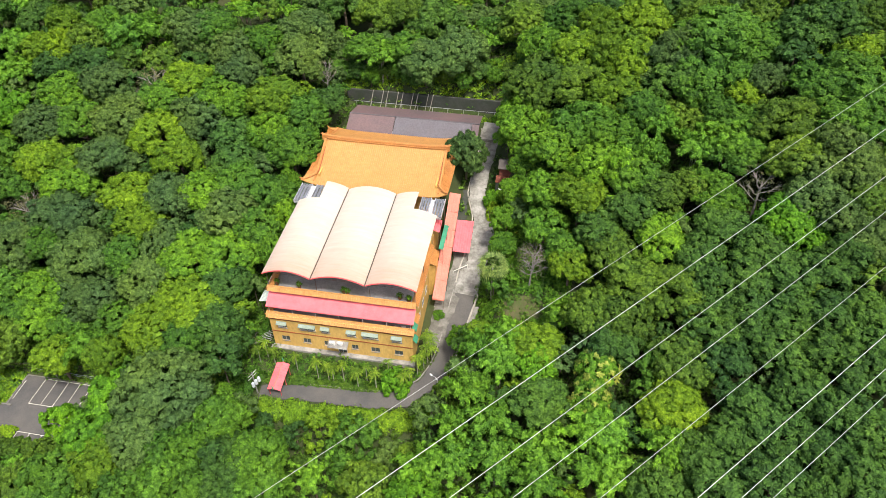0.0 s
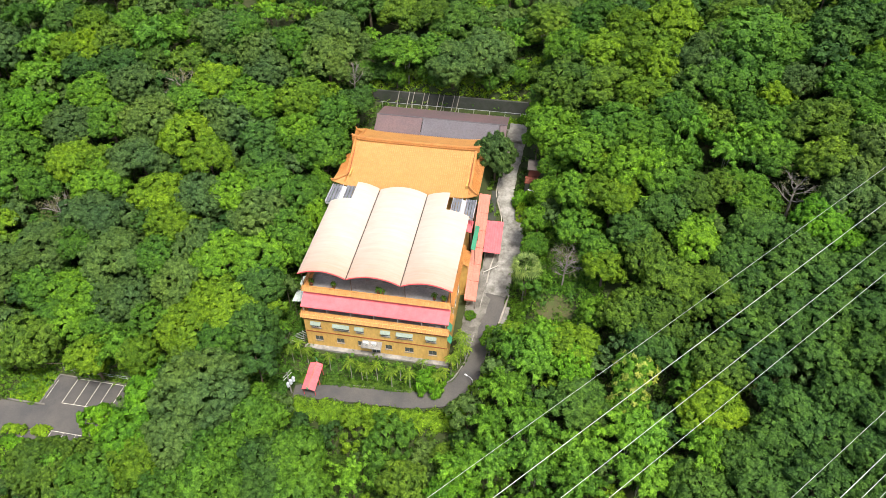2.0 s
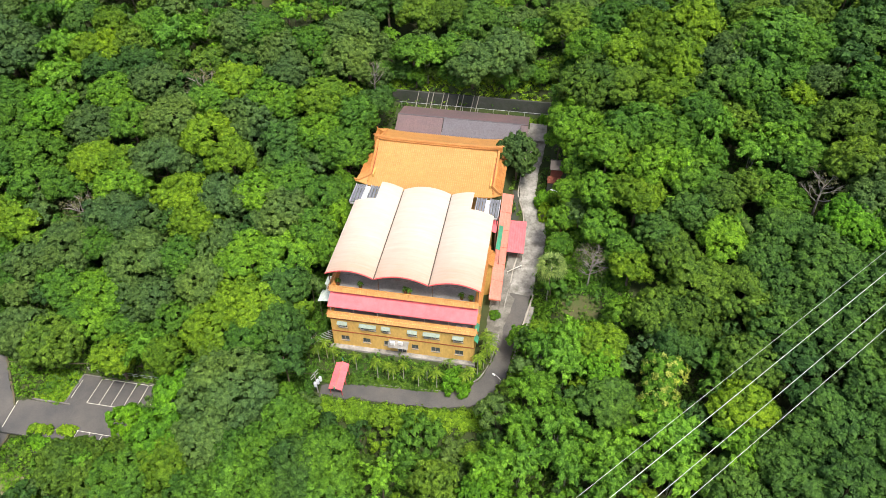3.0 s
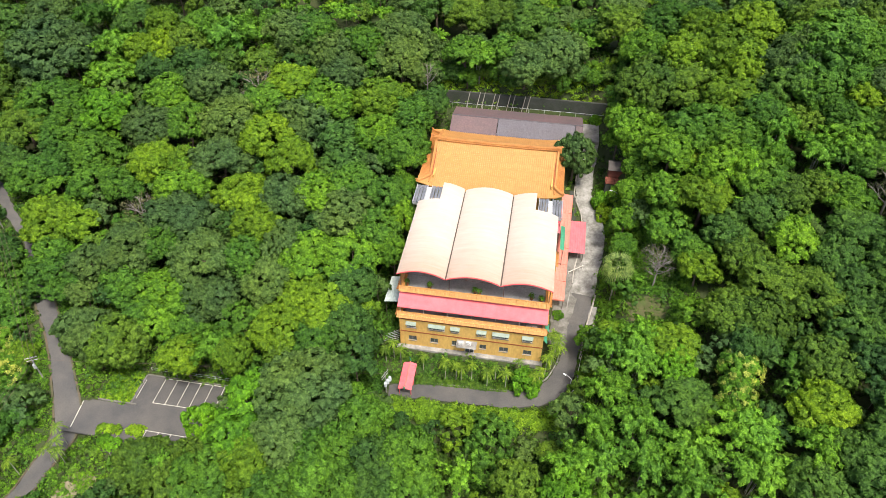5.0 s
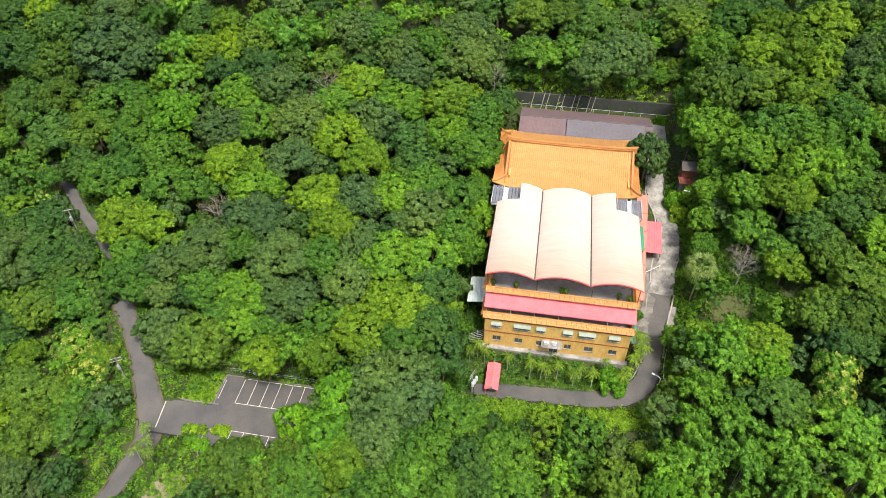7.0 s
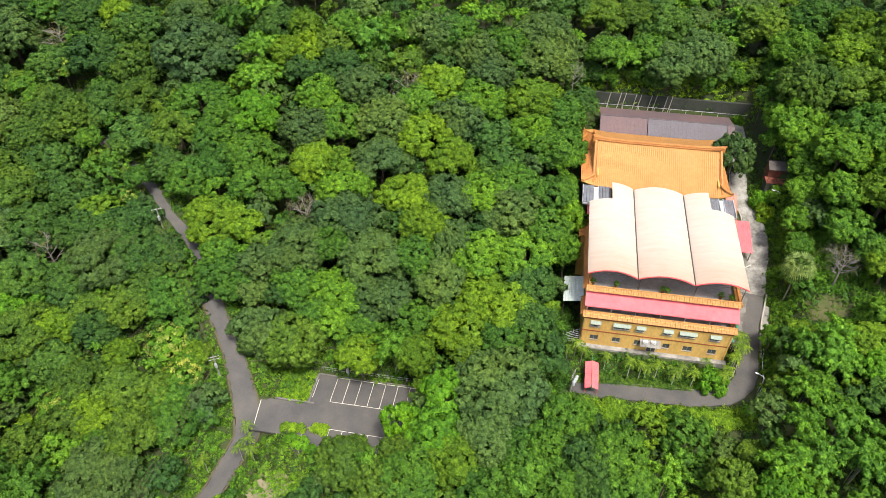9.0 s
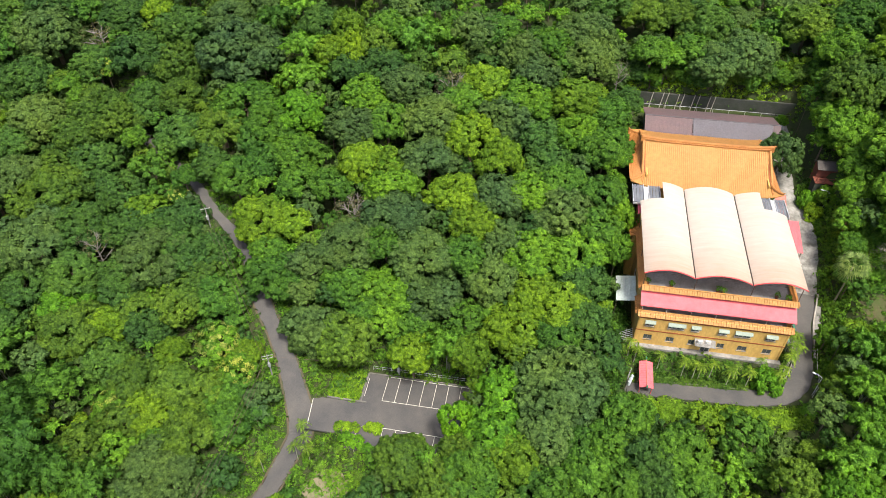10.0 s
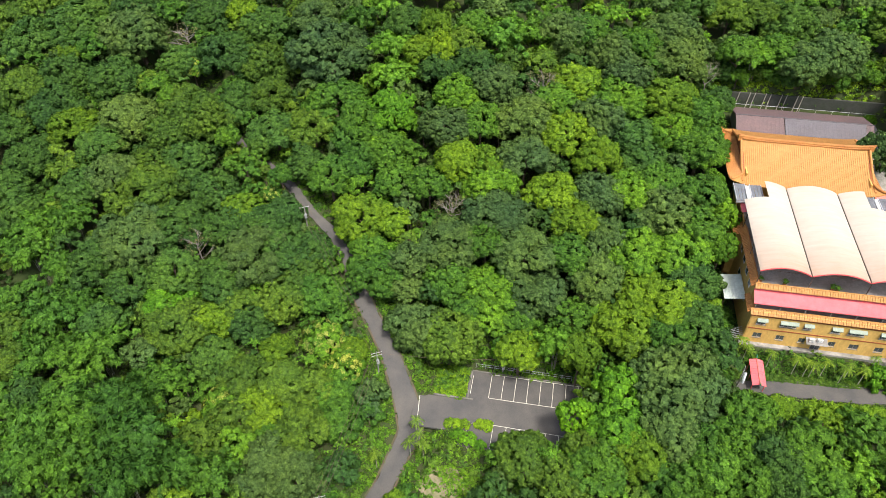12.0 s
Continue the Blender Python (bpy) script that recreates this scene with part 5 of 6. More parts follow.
MIXED_BROADLEAF_B = [
    (-90.7, 23.4, 5.2, 10.8), (-74.7, 2.6, 6.0, 10.5), (-77.6, 6.6, 3.9, 10.6), (-52.3, 10.7, 5.4, 12.9), (-58.4, 3.0, 5.9, 10.5), (-53.9, -1.7, 4.7, 8.0),
    (-15.9, 28.5, 4.9, 12.0), (-7.9, 17.2, 4.9, 13.1), (-6.9, 24.5, 4.5, 13.7), (-13.7, -7.5, 4.8, 14.1), (-34.0, 9.2, 5.3, 12.4), (-165.3, 7.7, 6.1, 12.9),
    (-118.7, 18.5, 6.0, 9.1), (-121.6, 6.1, 6.3, 13.5), (-111.4, 7.9, 5.1, 11.5), (-107.3, -3.9, 6.1, 11.9), (-128.4, -7.8, 5.5, 12.2), (-99.2, 12.0, 5.1, 10.5),
    (-86.3, -2.5, 5.8, 8.3), (-131.4, -16.6, 5.4, 10.7), (-99.2, -10.6, 5.4, 7.7), (-104.7, -20.2, 5.2, 7.5), (-77.8, -23.9, 4.5, 6.6), (-76.0, -28.6, 4.9, 7.1),
]
MIXED_BROADLEAF_C = [
    (-1.2, -23.0, 4.3, 16.5), (-9.0, -29.0, 3.8, 16.2), (5.3, -23.1, 2.4, 4.0), (7.4, -27.8, 4.7, 16.4), (9.4, -33.0, 4.5, 15.9), (-7.2, -33.2, 4.6, 16.1),
    (-26.4, -34.5, 5.2, 15.6), (-13.5, -35.7, 4.2, 15.1), (-2.0, -33.7, 4.1, 16.0), (-42.9, -3.2, 4.0, 6.1), (51.4, 81.1, 6.1, 13.4), (56.6, 39.9, 6.7, 14.9),
    (67.1, 42.3, 4.4, 14.1), (80.5, 55.8, 8.0, 18.8), (88.3, 55.7, 5.6, 13.8), (84.9, 48.9, 4.4, 12.4), (76.6, 48.4, 5.6, 14.5), (102.7, 43.6, 5.1, 11.8),
    (96.7, 42.8, 5.2, 11.7), (99.8, 40.0, 5.1, 11.6), (104.3, 37.6, 4.9, 11.7), (81.0, 42.7, 3.8, 10.4), (86.8, 38.2, 4.8, 9.6), (100.2, 32.2, 4.4, 11.7),
]
MIXED_BROADLEAF_D = [
    (85.6, 32.1, 4.7, 9.1), (103.7, 28.5, 3.8, 11.1), (65.5, 27.2, 5.3, 13.4), (65.7, 20.2, 4.1, 12.1), (60.1, 18.4, 4.2, 10.9), (54.4, 15.7, 3.8, 8.7),
    (80.9, 16.3, 4.4, 10.0), (86.8, 12.3, 4.3, 9.4), (85.8, 7.5, 4.7, 9.3), (90.8, 7.1, 4.6, 8.7), (90.3, 0.4, 5.3, 9.1), (83.8, -0.1, 5.4, 9.8),
    (63.9, -3.0, 4.7, 10.5), (71.0, -26.4, 5.0, 10.6), (88.7, -6.7, 4.3, 9.6), (95.2, -7.4, 4.2, 9.2), (90.3, -13.1, 4.2, 9.7), (83.4, -15.4, 4.2, 10.2),
    (87.7, -19.4, 4.9, 10.1), (93.3, -16.2, 3.6, 9.9), (97.6, -19.6, 3.9, 9.7), (79.3, -25.7, 4.8, 10.6), (86.2, -26.0, 4.3, 10.6), (96.0, -26.3, 4.1, 10.1),
]
BRIGHT_BROADLEAF_A = [
    (-170.5, 52.2, 3.8, 11.2), (-126.9, 67.8, 4.2, 9.3), (-161.3, 31.9, 6.4, 11.9), (-73.3, 64.6, 4.3, 14.7), (-75.6, 57.3, 4.2, 13.6), (-69.8, 57.3, 4.2, 15.0),
    (-61.2, 26.9, 5.0, 15.2), (-53.5, 27.4, 4.4, 14.3), (-36.4, 52.6, 6.1, 13.7), (-15.0, 50.5, 6.6, 13.2), (-37.8, 36.8, 6.4, 14.8), (-30.0, 30.6, 4.9, 15.5),
    (-80.6, 13.0, 6.4, 12.1), (-74.1, 13.0, 4.5, 11.3), (-84.4, 14.8, 3.5, 10.7), (-39.0, 22.6, 5.5, 13.6), (-33.5, 16.6, 5.4, 13.1), (-18.9, 1.3, 5.6, 13.4),
    (-21.7, -4.9, 7.0, 12.6), (-13.6, -1.1, 6.0, 14.3), (-109.5, 13.6, 4.5, 9.5), (-106.4, -11.3, 4.8, 8.4), (-90.4, -29.0, 5.1, 7.4), (-92.6, -15.7, 3.5, 5.4),
]
BRIGHT_BROADLEAF_B = [
    (-76.3, -13.9, 3.0, 5.4), (-19.8, -31.5, 5.3, 15.6), (-42.2, -10.3, 4.5, 8.0), (-30.3, -11.0, 3.7, 11.6),
    (57.6, 74.2, 3.9, 14.5), (54.2, 60.3, 6.1, 16.7), (61.0, 58.4, 5.9, 18.3), (66.7, 65.2, 6.6, 18.7), (64.5, 55.1, 5.2, 16.8), (61.7, 47.6, 5.7, 14.9),
    (85.7, 44.5, 3.3, 11.0), (103.9, 47.4, 3.6, 11.5), (56.5, 25.2, 5.5, 13.0), (55.6, 11.8, 3.7, 9.1), (50.9, -3.5, 4.5, 10.2), (72.7, -14.6, 5.2, 10.7),
]
GREY_GREEN_A = [
    (-154.3, 58.6, 9.2, 13.5), (-145.7, 34.9, 7.8, 12.2), (-143.1, 16.8, 6.0, 14.4), (-55.3, 49.6, 6.1, 14.2), (-65.4, 36.0, 5.9, 14.4), (-47.4, 41.1, 7.2, 14.7),
    (-46.1, 29.3, 6.3, 15.4), (-40.5, 67.3, 7.0, 15.7), (-29.0, 63.6, 5.5, 14.1), (-13.5, 74.5, 7.1, 13.6), (-12.2, 64.1, 6.9, 13.2), (-24.5, 57.7, 6.1, 13.6),
    (-67.4, 4.9, 4.8, 10.8), (-67.6, -0.6, 3.6, 8.5), (-59.4, 8.9, 6.6, 13.4), (-64.5, -7.2, 5.8, 8.3), (-14.5, 20.8, 7.2, 13.1), (-102.3, 1.4, 7.3, 13.7),
    (-85.0, -41.0, 6.2, 8.7), (-80.4, -41.4, 5.6, 8.0), (89.6, 46.3, 3.8, 11.4), (99.6, 26.4, 4.8, 11.8), (101.0, 22.3, 5.2, 10.9), (96.3, 22.4, 4.8, 10.8),
]
GREY_GREEN_B = [
    (94.5, 18.9, 4.7, 10.2), (98.9, 14.8, 4.6, 9.6), (101.5, 10.4, 4.0, 8.7),
]
BARE_CROWN_A = [
    (-139.5, 58.9, 5.2, 9.3), (-44.5, 50.9, 4.9, 13.4), (-5.1, 61.1, 2.7, 10.6), (-60.7, 16.6, 4.5, 12.1), (-115.1, 1.3, 3.7, 13.0), (48.9, 15.6, 4.3, 6.7),
    (87.2, 22.6, 3.9, 10.2),
]
PALE_FLOWERING_A = [
    (-135.6, 50.6, 2.9, 8.4), (-103.6, 19.0, 2.6, 7.4), (-99.3, -28.5, 3.9, 5.9), (-83.0, -12.2, 4.5, 6.6), (-77.2, -17.6, 4.1, 6.2), (61.4, -8.0, 3.7, 10.0),
    (60.2, -13.0, 3.3, 10.2),
]
DEEP_DOMES_A = [
    (-99.1, 56.1, 10.2, 14.9), (-105.9, 67.0, 5.9, 11.7), (18.0, 68.6, 6.0, 10.6), (25.5, 71.5, 7.4, 11.6), (-30.4, 44.1, 6.5, 13.2), (-50.6, 16.4, 7.3, 14.2),
    (-43.4, 8.7, 7.1, 12.9), (-40.1, 1.9, 6.4, 10.1), (-29.2, 22.9, 5.5, 13.5), (-27.3, 13.4, 4.7, 12.4), (-27.8, 5.2, 5.8, 12.1), (-129.7, 1.7, 9.4, 15.3),
    (-13.3, -19.2, 7.9, 19.0), (-14.3, -27.4, 5.3, 16.8), (72.0, 54.4, 5.1, 17.0), (74.9, 54.5, 4.5, 17.7),
]
BAMBOO_A = [
    (-93.3, 66.3, 5.1, 11.6), (-84.1, 58.9, 5.7, 11.6), (-81.3, 52.0, 6.3, 10.7), (-54.3, 64.4, 8.5, 14.3), (6.5, 69.0, 5.2, 9.6), (-155.4, 3.0, 6.5, 13.6),
    (-148.3, 5.1, 5.2, 13.8), (-155.3, -2.8, 6.4, 13.5), (-143.4, -7.4, 5.0, 13.4), (-137.2, -14.5, 4.2, 11.9), (-141.8, -17.0, 6.6, 12.8), (-138.6, -26.1, 7.0, 11.1),
    (-127.5, -24.1, 6.9, 11.7), (-112.0, -29.9, 6.1, 10.9), (-121.0, -40.7, 7.2, 16.7), (-129.1, -43.6, 6.2, 14.8), (-113.1, -37.8, 6.2, 16.9), (-108.0, -44.5, 6.8, 18.0),
    (-116.7, -48.8, 5.8, 16.3), (-103.7, -52.7, 5.5, 18.9), (-122.6, -51.8, 5.8, 15.9), (-99.2, -47.8, 4.8, 15.1), (-93.3, -46.7, 4.9, 11.4), (-35.1, -9.4, 4.4, 9.8),
]
BAMBOO_B = [
    (70.6, 39.2, 3.8, 11.7), (67.3, 31.7, 4.3, 13.2), (83.0, 35.7, 5.3, 9.5), (77.0, 33.5, 4.8, 10.0), (62.1, 28.6, 4.2, 14.4), (61.1, -18.7, 5.3, 10.6),
    (63.0, -24.8, 5.1, 10.6), (53.4, -21.6, 4.9, 10.6), (53.0, -27.2, 4.3, 11.0), (71.7, -20.9, 4.2, 10.5), (39.7, -12.3, 3.8, 11.0), (44.8, -17.5, 4.6, 10.8),
    (46.5, -24.0, 4.5, 11.1), (38.3, -18.5, 3.3, 11.3), (39.2, -24.2, 4.5, 11.6), (34.0, -26.4, 3.8, 12.2), (45.0, -7.2, 4.1, 10.2), (45.9, -2.7, 4.0, 10.3),
    (40.6, -4.2, 3.2, 10.0),
]
LIGHT_BROADLEAF_A = [
    (-64.3, 45.3, 6.0, 14.1), (-22.1, 67.5, 5.6, 13.4), (-26.8, 49.1, 6.6, 13.6), (-13.4, 43.0, 5.8, 11.3), (-52.9, 23.5, 6.2, 14.5), (-49.7, 1.9, 5.9, 9.9),
    (-23.1, 24.8, 5.5, 12.8), (-20.1, 10.6, 6.9, 13.5), (-11.9, 10.5, 5.7, 13.6), (-4.2, -28.2, 4.3, 16.1), (-50.0, -3.8, 4.2, 7.6),
    (45.5, 69.1, 5.8, 13.2), (60.9, 36.1, 6.0, 15.3), (50.3, 35.9, 5.6, 13.8), (59.1, 29.1, 5.3, 15.2), (49.1, 26.8, 4.3, 11.9), (50.2, 21.3, 4.5, 9.5),
    (70.8, 14.9, 4.5, 11.0), (79.4, 23.6, 5.1, 10.5), (97.1, 7.3, 5.0, 8.3), (99.9, 8.9, 4.0, 8.6), (99.4, -6.3, 4.2, 9.2), (98.0, -11.5, 4.1, 9.6),
]
LIGHT_BROADLEAF_B = [
    (41.5, -11.2, 2.5, 10.1),
]
VIVID_BROADLEAF_A = [
    (-80.5, 41.9, 6.8, 11.4), (-118.9, -9.3, 6.1, 10.3), (91.2, 15.9, 5.2, 9.9), (93.4, 12.3, 3.7, 8.6), (33.9, -30.4, 3.7, 12.7), (51.0, -7.0, 3.3, 10.1),
]
for rows in (DARK_BROADLEAF_A, DARK_BROADLEAF_B):
    stand(rows, "dark", "dark green broadleaf tree in the hillside forest")
for rows in (MIXED_BROADLEAF_A, MIXED_BROADLEAF_B, MIXED_BROADLEAF_C, MIXED_BROADLEAF_D):
    stand(rows, "mixed", "mid-green broadleaf tree in the hillside forest")
for rows in (BRIGHT_BROADLEAF_A, BRIGHT_BROADLEAF_B):
    stand(rows, "bright", "bright yellow-green broadleaf tree with billowing crown")
for rows in (LIGHT_BROADLEAF_A, LIGHT_BROADLEAF_B):
    stand(rows, "light", "light green broadleaf tree with fresh leaves")
stand([(-30.8, -25.2, 3.2, 14.0), (-23.0, -20.5, 5.1, 15.6), (-23.7, -27.9, 5.4, 15.6)], "vivid", "vivid green broadleaf tree with large glossy leaves", "open")
stand([(43.6, 47.0, 6.4, 11.5), (41.2, 51.4, 4.0, 8.0), (40.6, 46.4, 2.9, 5.5), (45.4, 41.4, 3.8, 7.5), (45.6, 36.8, 3.8, 7.5), (44.0, 31.5, 3.4, 6.5), (42.6, 25.5, 3.0, 6.0), (42.4, 20.0, 2.6, 5.0), (-3.6, 13.0, 3.0, 12.4), (-3.4, 20.8, 3.1, 12.6), (-4.8, 29.6, 2.9, 10.6), (-5.2, 36.0, 2.9, 10.4), (-5.0, 43.0, 2.8, 9.4)],
      "light", "light green broadleaf tree pressing against the temple grounds")
stand(VIVID_BROADLEAF_A, "vivid", "vivid green tree wrapped in creeper", "fine")
stand(DEEP_DOMES_A, "deep", "deep green tree with a dense domed crown", "fine")
for rows in (GREY_GREEN_A, GREY_GREEN_B):
    stand(rows, "grey", "greyish green tree with fine dense foliage", "fine")
for rows in (OLIVE_VINE_A, OLIVE_VINE_B, OLIVE_VINE_C):
    stand(rows, "olive", "olive green tree overgrown with vines", "fine")
for rows in (BAMBOO_A, BAMBOO_B):
    stand(rows, "bamboo", "feathery light green bamboo clump", "bamboo")
for x, y, r, h in PALE_FLOWERING_A:
    th, c = tree(x, y, r, h, "light", "tree with pale yellow blossom clusters over green leaves", "open")
    b = new("blossom", crown_mesh("bloom", len(STANDS), "pale"))
    b.parent, b.location, b.scale = th, c.location, c.scale
for x, y, r, h in BARE_CROWN_A:
    tree(x, y, r, h, "dry", "half-bare tree with pale grey branches", "bare")
side_tree, side_crown = tree(31.7, 43.6, 4.0, 8.2, "deep", "dark dense tree growing beside the tiled hall", "fine")
side_crown.location.z, side_crown.scale = 5.6, (5.3, 5.3, 7.0)


for k in range(13):
    tree(-4.0 + 3.9 * k, 69.4 + 0.9 * math.sin(k * 2.3), 2.7 + 0.4 * math.sin(k * 1.7), 4.0 + 0.6 * math.sin(k * 3.1), ("mixed", "dark", "light", "olive")[k % 4], "low leafy tree on the bank above the retaining wall", "broad")


# ---- woods that fill the rest ----
def clear_of(x, y, r):
    if -2.5 - r * 0.6 < x < 31.5 + r * 0.6 and -14.0 - r < y < 50 + r * 0.3:
        return False
    if -1.5 - r * 0.5 < x < 38 + r * 0.5 and 45 < y < 66.5 + r * 0.8:
        return False
    if LOT[0] - r < x < LOT[1] - 3 and LOT[2] + 1 - r * 0.8 < y < LOT[3] + r * 0.8:
        return False
    if -67 < x < -46 and -36 < y < -24 or 37 < x < 46 and 33 < y < 44:
        return False
    if (x + 53) ** 2 + (y + 36.5) ** 2 < (5.5 + r) ** 2 or (x - 47.5) ** 2 / 1.5 + (y - 7) ** 2 < (3.5 + r) ** 2:
        return False
    d = np.hypot(WAY_POINTS[:, 0] - x, WAY_POINTS[:, 1] - y) - WAY_POINTS[:, 3]
    return d.min() > r * (0.62 if x < -74 and y > -4 else 0.9) + 0.2


def fill_woods():
    known = np.array(STANDS)
    px, py, pr, ptop = [list(known[:, k]) for k in range(4)]
    made = []
    for tries, r_lo, r_hi, over, dz in ((3600, 3.4, 5.4, 0.70, -1.2), (7000, 2.0, 3.0, 0.52, -2.5)):
        for _ in range(tries):
            x, y = rng.uniform(-215, 150), rng.uniform(-62, 122)
            if not -150 - (y + 45) * 0.80 < x < 102 + (y + 35) * 0.5:
                continue
            r = rng.uniform(r_lo, r_hi)
            if r < 3.2 and x > 64 and y < 18 and rng.random() < 0.4:
                continue
            if not clear_of(x, y, r):
                continue
            d = np.hypot(np.array(px) - x, np.array(py) - y)
            if np.any(d < over * (np.array(pr) + r)):
                continue
            near = np.argsort(d)[:4]
            z = gz(x, y)
            top = min(np.mean([ptop[i] - raw_hill(px[i], py[i]) for i in near]), 14) + float(raw_hill(x, y)) + rng.uniform(-2, 1.0) + dz
            top = max(top, z + r * 1.3)
            px.append(x), py.append(y), pr.append(r), ptop.append(top)
            made.append((x, y, z, r, top))
    return made


kinds = ["mixed", "dark", "olive", "light", "deep", "bright", "grey", "mixed", "dark", "bamboo"]
batches = {k: [] for k in kinds}
stems = Shape()
WOOD = [crown_broad(6, 9, 7, 0.135, 0.19, core=12) for _ in range(8)]
SCRUB = [crown_broad(4, 6, 6, 0.20, 0.25, 0.9, 0.05, 0.5, 0.5, core=7) for _ in range(6)]
PLUME = [crown_bamboo(13, 14) for _ in range(3)]
for x, y, z, r, top in fill_woods():
    k = kinds[int(rng.integers(len(kinds)))]
    # darker leaf mix on the same slopes, shade carried by colour
    if x > 62 and y < 22 or x < -105:
        k = ("dark", "mixed", "deep", "olive")[int(rng.integers(4))]
    pool = PLUME if k == "bamboo" else (WOOD if r > 3.3 else SCRUB)
    t, f = pool[int(rng.integers(len(pool)))]
    w = rng.uniform(0, 6.28)
    c, s = math.cos(w), math.sin(w)
    turn = np.array([[c, s, 0], [-s, c, 0], [0, 0, 1.0]])
    batches[k].append((t @ turn * r * 1.1 + np.array([x, y, top - 0.8 * r]), f @ turn))
    stems.tube([(x, y, z - 0.3), (x, y, top - 0.5 * r)], [0.05 * r, 0.02 * r], 4)
for k, lots in batches.items():
    if lots:
        me = tris_mesh("woodland", np.concatenate([q[0] for q in lots]), LEAF[k], np.concatenate([q[1] for q in lots]))
        tagged(new("woodland_foliage", me), "foliage of the forest that fills the hillside", "forest", "", "stuff")
tagged(new("woodland_stems", stems.mesh("woodland_stems", BARK)), "slender trunks of the forest", "forest", "", "stuff")

# ---- power lines crossing the valley ----
STRINGS = [(47.5, -63.91, 83.52, 0.007), (47.5, -62.56, 77.25, 0.015), (47.5, -62.03, 70.23, 0.016), (49.0, -60.48, 64.45, 0.016),
           (52.5, -69.5, 84.95, 0.007), (53.4, -69.11, 77.49, 0.015), (53.2, -69.62, 71.76, 0.015), (53.2, -70.1, 67.05, 0.014)]
for x, y, z, r in STRINGS:
    d = Vector((-0.7073, -0.6976, -0.1143))
    pts = [Vector((x, y, z)) + d * s + Vector((0, 0, 0.00012 * s * s)) for s in range(-220, 221, 20)]
    solo("power_cable", Shape().tube(pts, r, 5), WIRE, "bright aluminium overhead power cable", "cable", group="overhead power cables", at=(x, y, z))


# ---- undergrowth, grass and hedges ----
CLX, CLY = 47.2, 8.4          # middle of the grassy clearing

def free_ground(x, y, pad=0.3):
    """True where plants may grow: off the ways, the car park, the buildings and the yards."""
    inside = ((x > -0.2) & (x < 29.4) & (y > -3.6) & (y < 49.0)) | ((x > 1.5) & (x < 38.0) & (y > 48) & (y < 66.9)) | ((x > 29.0) & (x < 34.2) & (y > 2.5) & (y < 34.0))
    inside |= (x > LOT[0] + 7.3) & (x < LOT[1] + 0.4) & (y > LOT[2] - 0.4) & (y < LOT[3] + 0.5)
    inside |= (x > -62.5) & (x < -51) & (y > -26.3) & (y < -18.0)
    inside |= (x > 40.2) & (x < 46.2) & (y > 38.6) & (y < 45.0)
    inside |= (x > 1.6) & (x < 5.2) & (y > -12.6) & (y < -5.8)
    d = np.concatenate([np.min(np.hypot(x[i:i + 2000, None] - WAY_POINTS[None, :, 0], y[i:i + 2000, None] - WAY_POINTS[None, :, 1]) - WAY_POINTS[None, :, 3], 1) for i in range(0, len(x), 2000)])
    return ~inside & (d > pad)


def mounds(x, y, r, per, leaf, rise=0.7):
    """Leaf triangles of low leafy mounds resting on the ground."""
    z = ground_z(x, y)
    out, face = [], []
    for a, b, c, q in zip(x, y, z, r):
        u = unit(rng.normal(size=(per, 3)) + np.array([0, 0, 0.7]))
        u[:, 2] = np.abs(u[:, 2])
        p = np.array([a, b, c - 0.1]) + u * q * np.array([1, 1, rise]) * rng.uniform(0.6, 1.05, (per, 1))
        out.append(leaf_tris(p, unit(u + rng.normal(size=u.shape) * 0.4), np.full(per, leaf)))
        face.append(unit(u + rng.normal(size=u.shape) * 0.2))
    return np.concatenate(out), np.concatenate(face)


def scatter(n, x0, x1, y0, y1, pad, r):
    x, y = rng.uniform(x0, x1, n), rng.uniform(y0, y1, n)
    k = free_ground(x, y, pad)
    return x[k], y[k], rng.uniform(*r, k.sum())


def stuff(name, t, leaf, label, category):
    return tagged(new(name, tris_mesh(name, t[0], LEAF[leaf], t[1])), label, category, "", "stuff")


x, y, r = scatter(12500, -145, 105, -60, 85, 1.0, (0.9, 1.9))
third = len(x) // 3
stuff("undergrowth", mounds(x[:2 * third], y[:2 * third], r[:2 * third], 18, 0.70), "under", "dense green undergrowth on the forest floor", "undergrowth")
stuff("undergrowth", mounds(x[2 * third:], y[2 * third:], r[2 * third:], 18, 0.70), "dark", "dark ferny undergrowth on the forest floor", "undergrowth")
x, y, r = scatter(1500, 36, 56, -6, 42, 0.6, (0.8, 1.7))
k = ((x - CLX) / 4.6) ** 2 + ((y - CLY) / 3.8) ** 2 > 1
x, y, r = x[k], y[k], r[k]
stuff("lane_shrubbery", mounds(x, y, r, 60, 0.42, 1.0), "light", "bright shrubs growing along the lane", "shrubs")
x, y, r = scatter(1500, -75, -30, -42, 2, 0.5, (0.6, 1.3))
stuff("verge_shrubbery", mounds(x, y, r, 44, 0.36, 0.9), "light", "bright green verge plants round the car park", "shrubs")
x, y, r = scatter(900, -22, -0.6, -16, 34, 0.5, (0.9, 1.9))
stuff("flank_shrubbery", mounds(x, y, r, 44, 0.5, 1.1), "mixed", "dense shrubs between the forest and the temple flank", "shrubs")
x, y, r = scatter(520, -58.6, -51.9, -17.7, -10.4, 0.3, (0.5, 0.9))
stuff("verge_grass", mounds(x, y, r, 30, 0.24, 0.45), "hedge", "bright grass patch beside the car park", "grass")
x, y, r = scatter(900, -4, 48, 66.9, 77, 0.3, (0.6, 1.2))
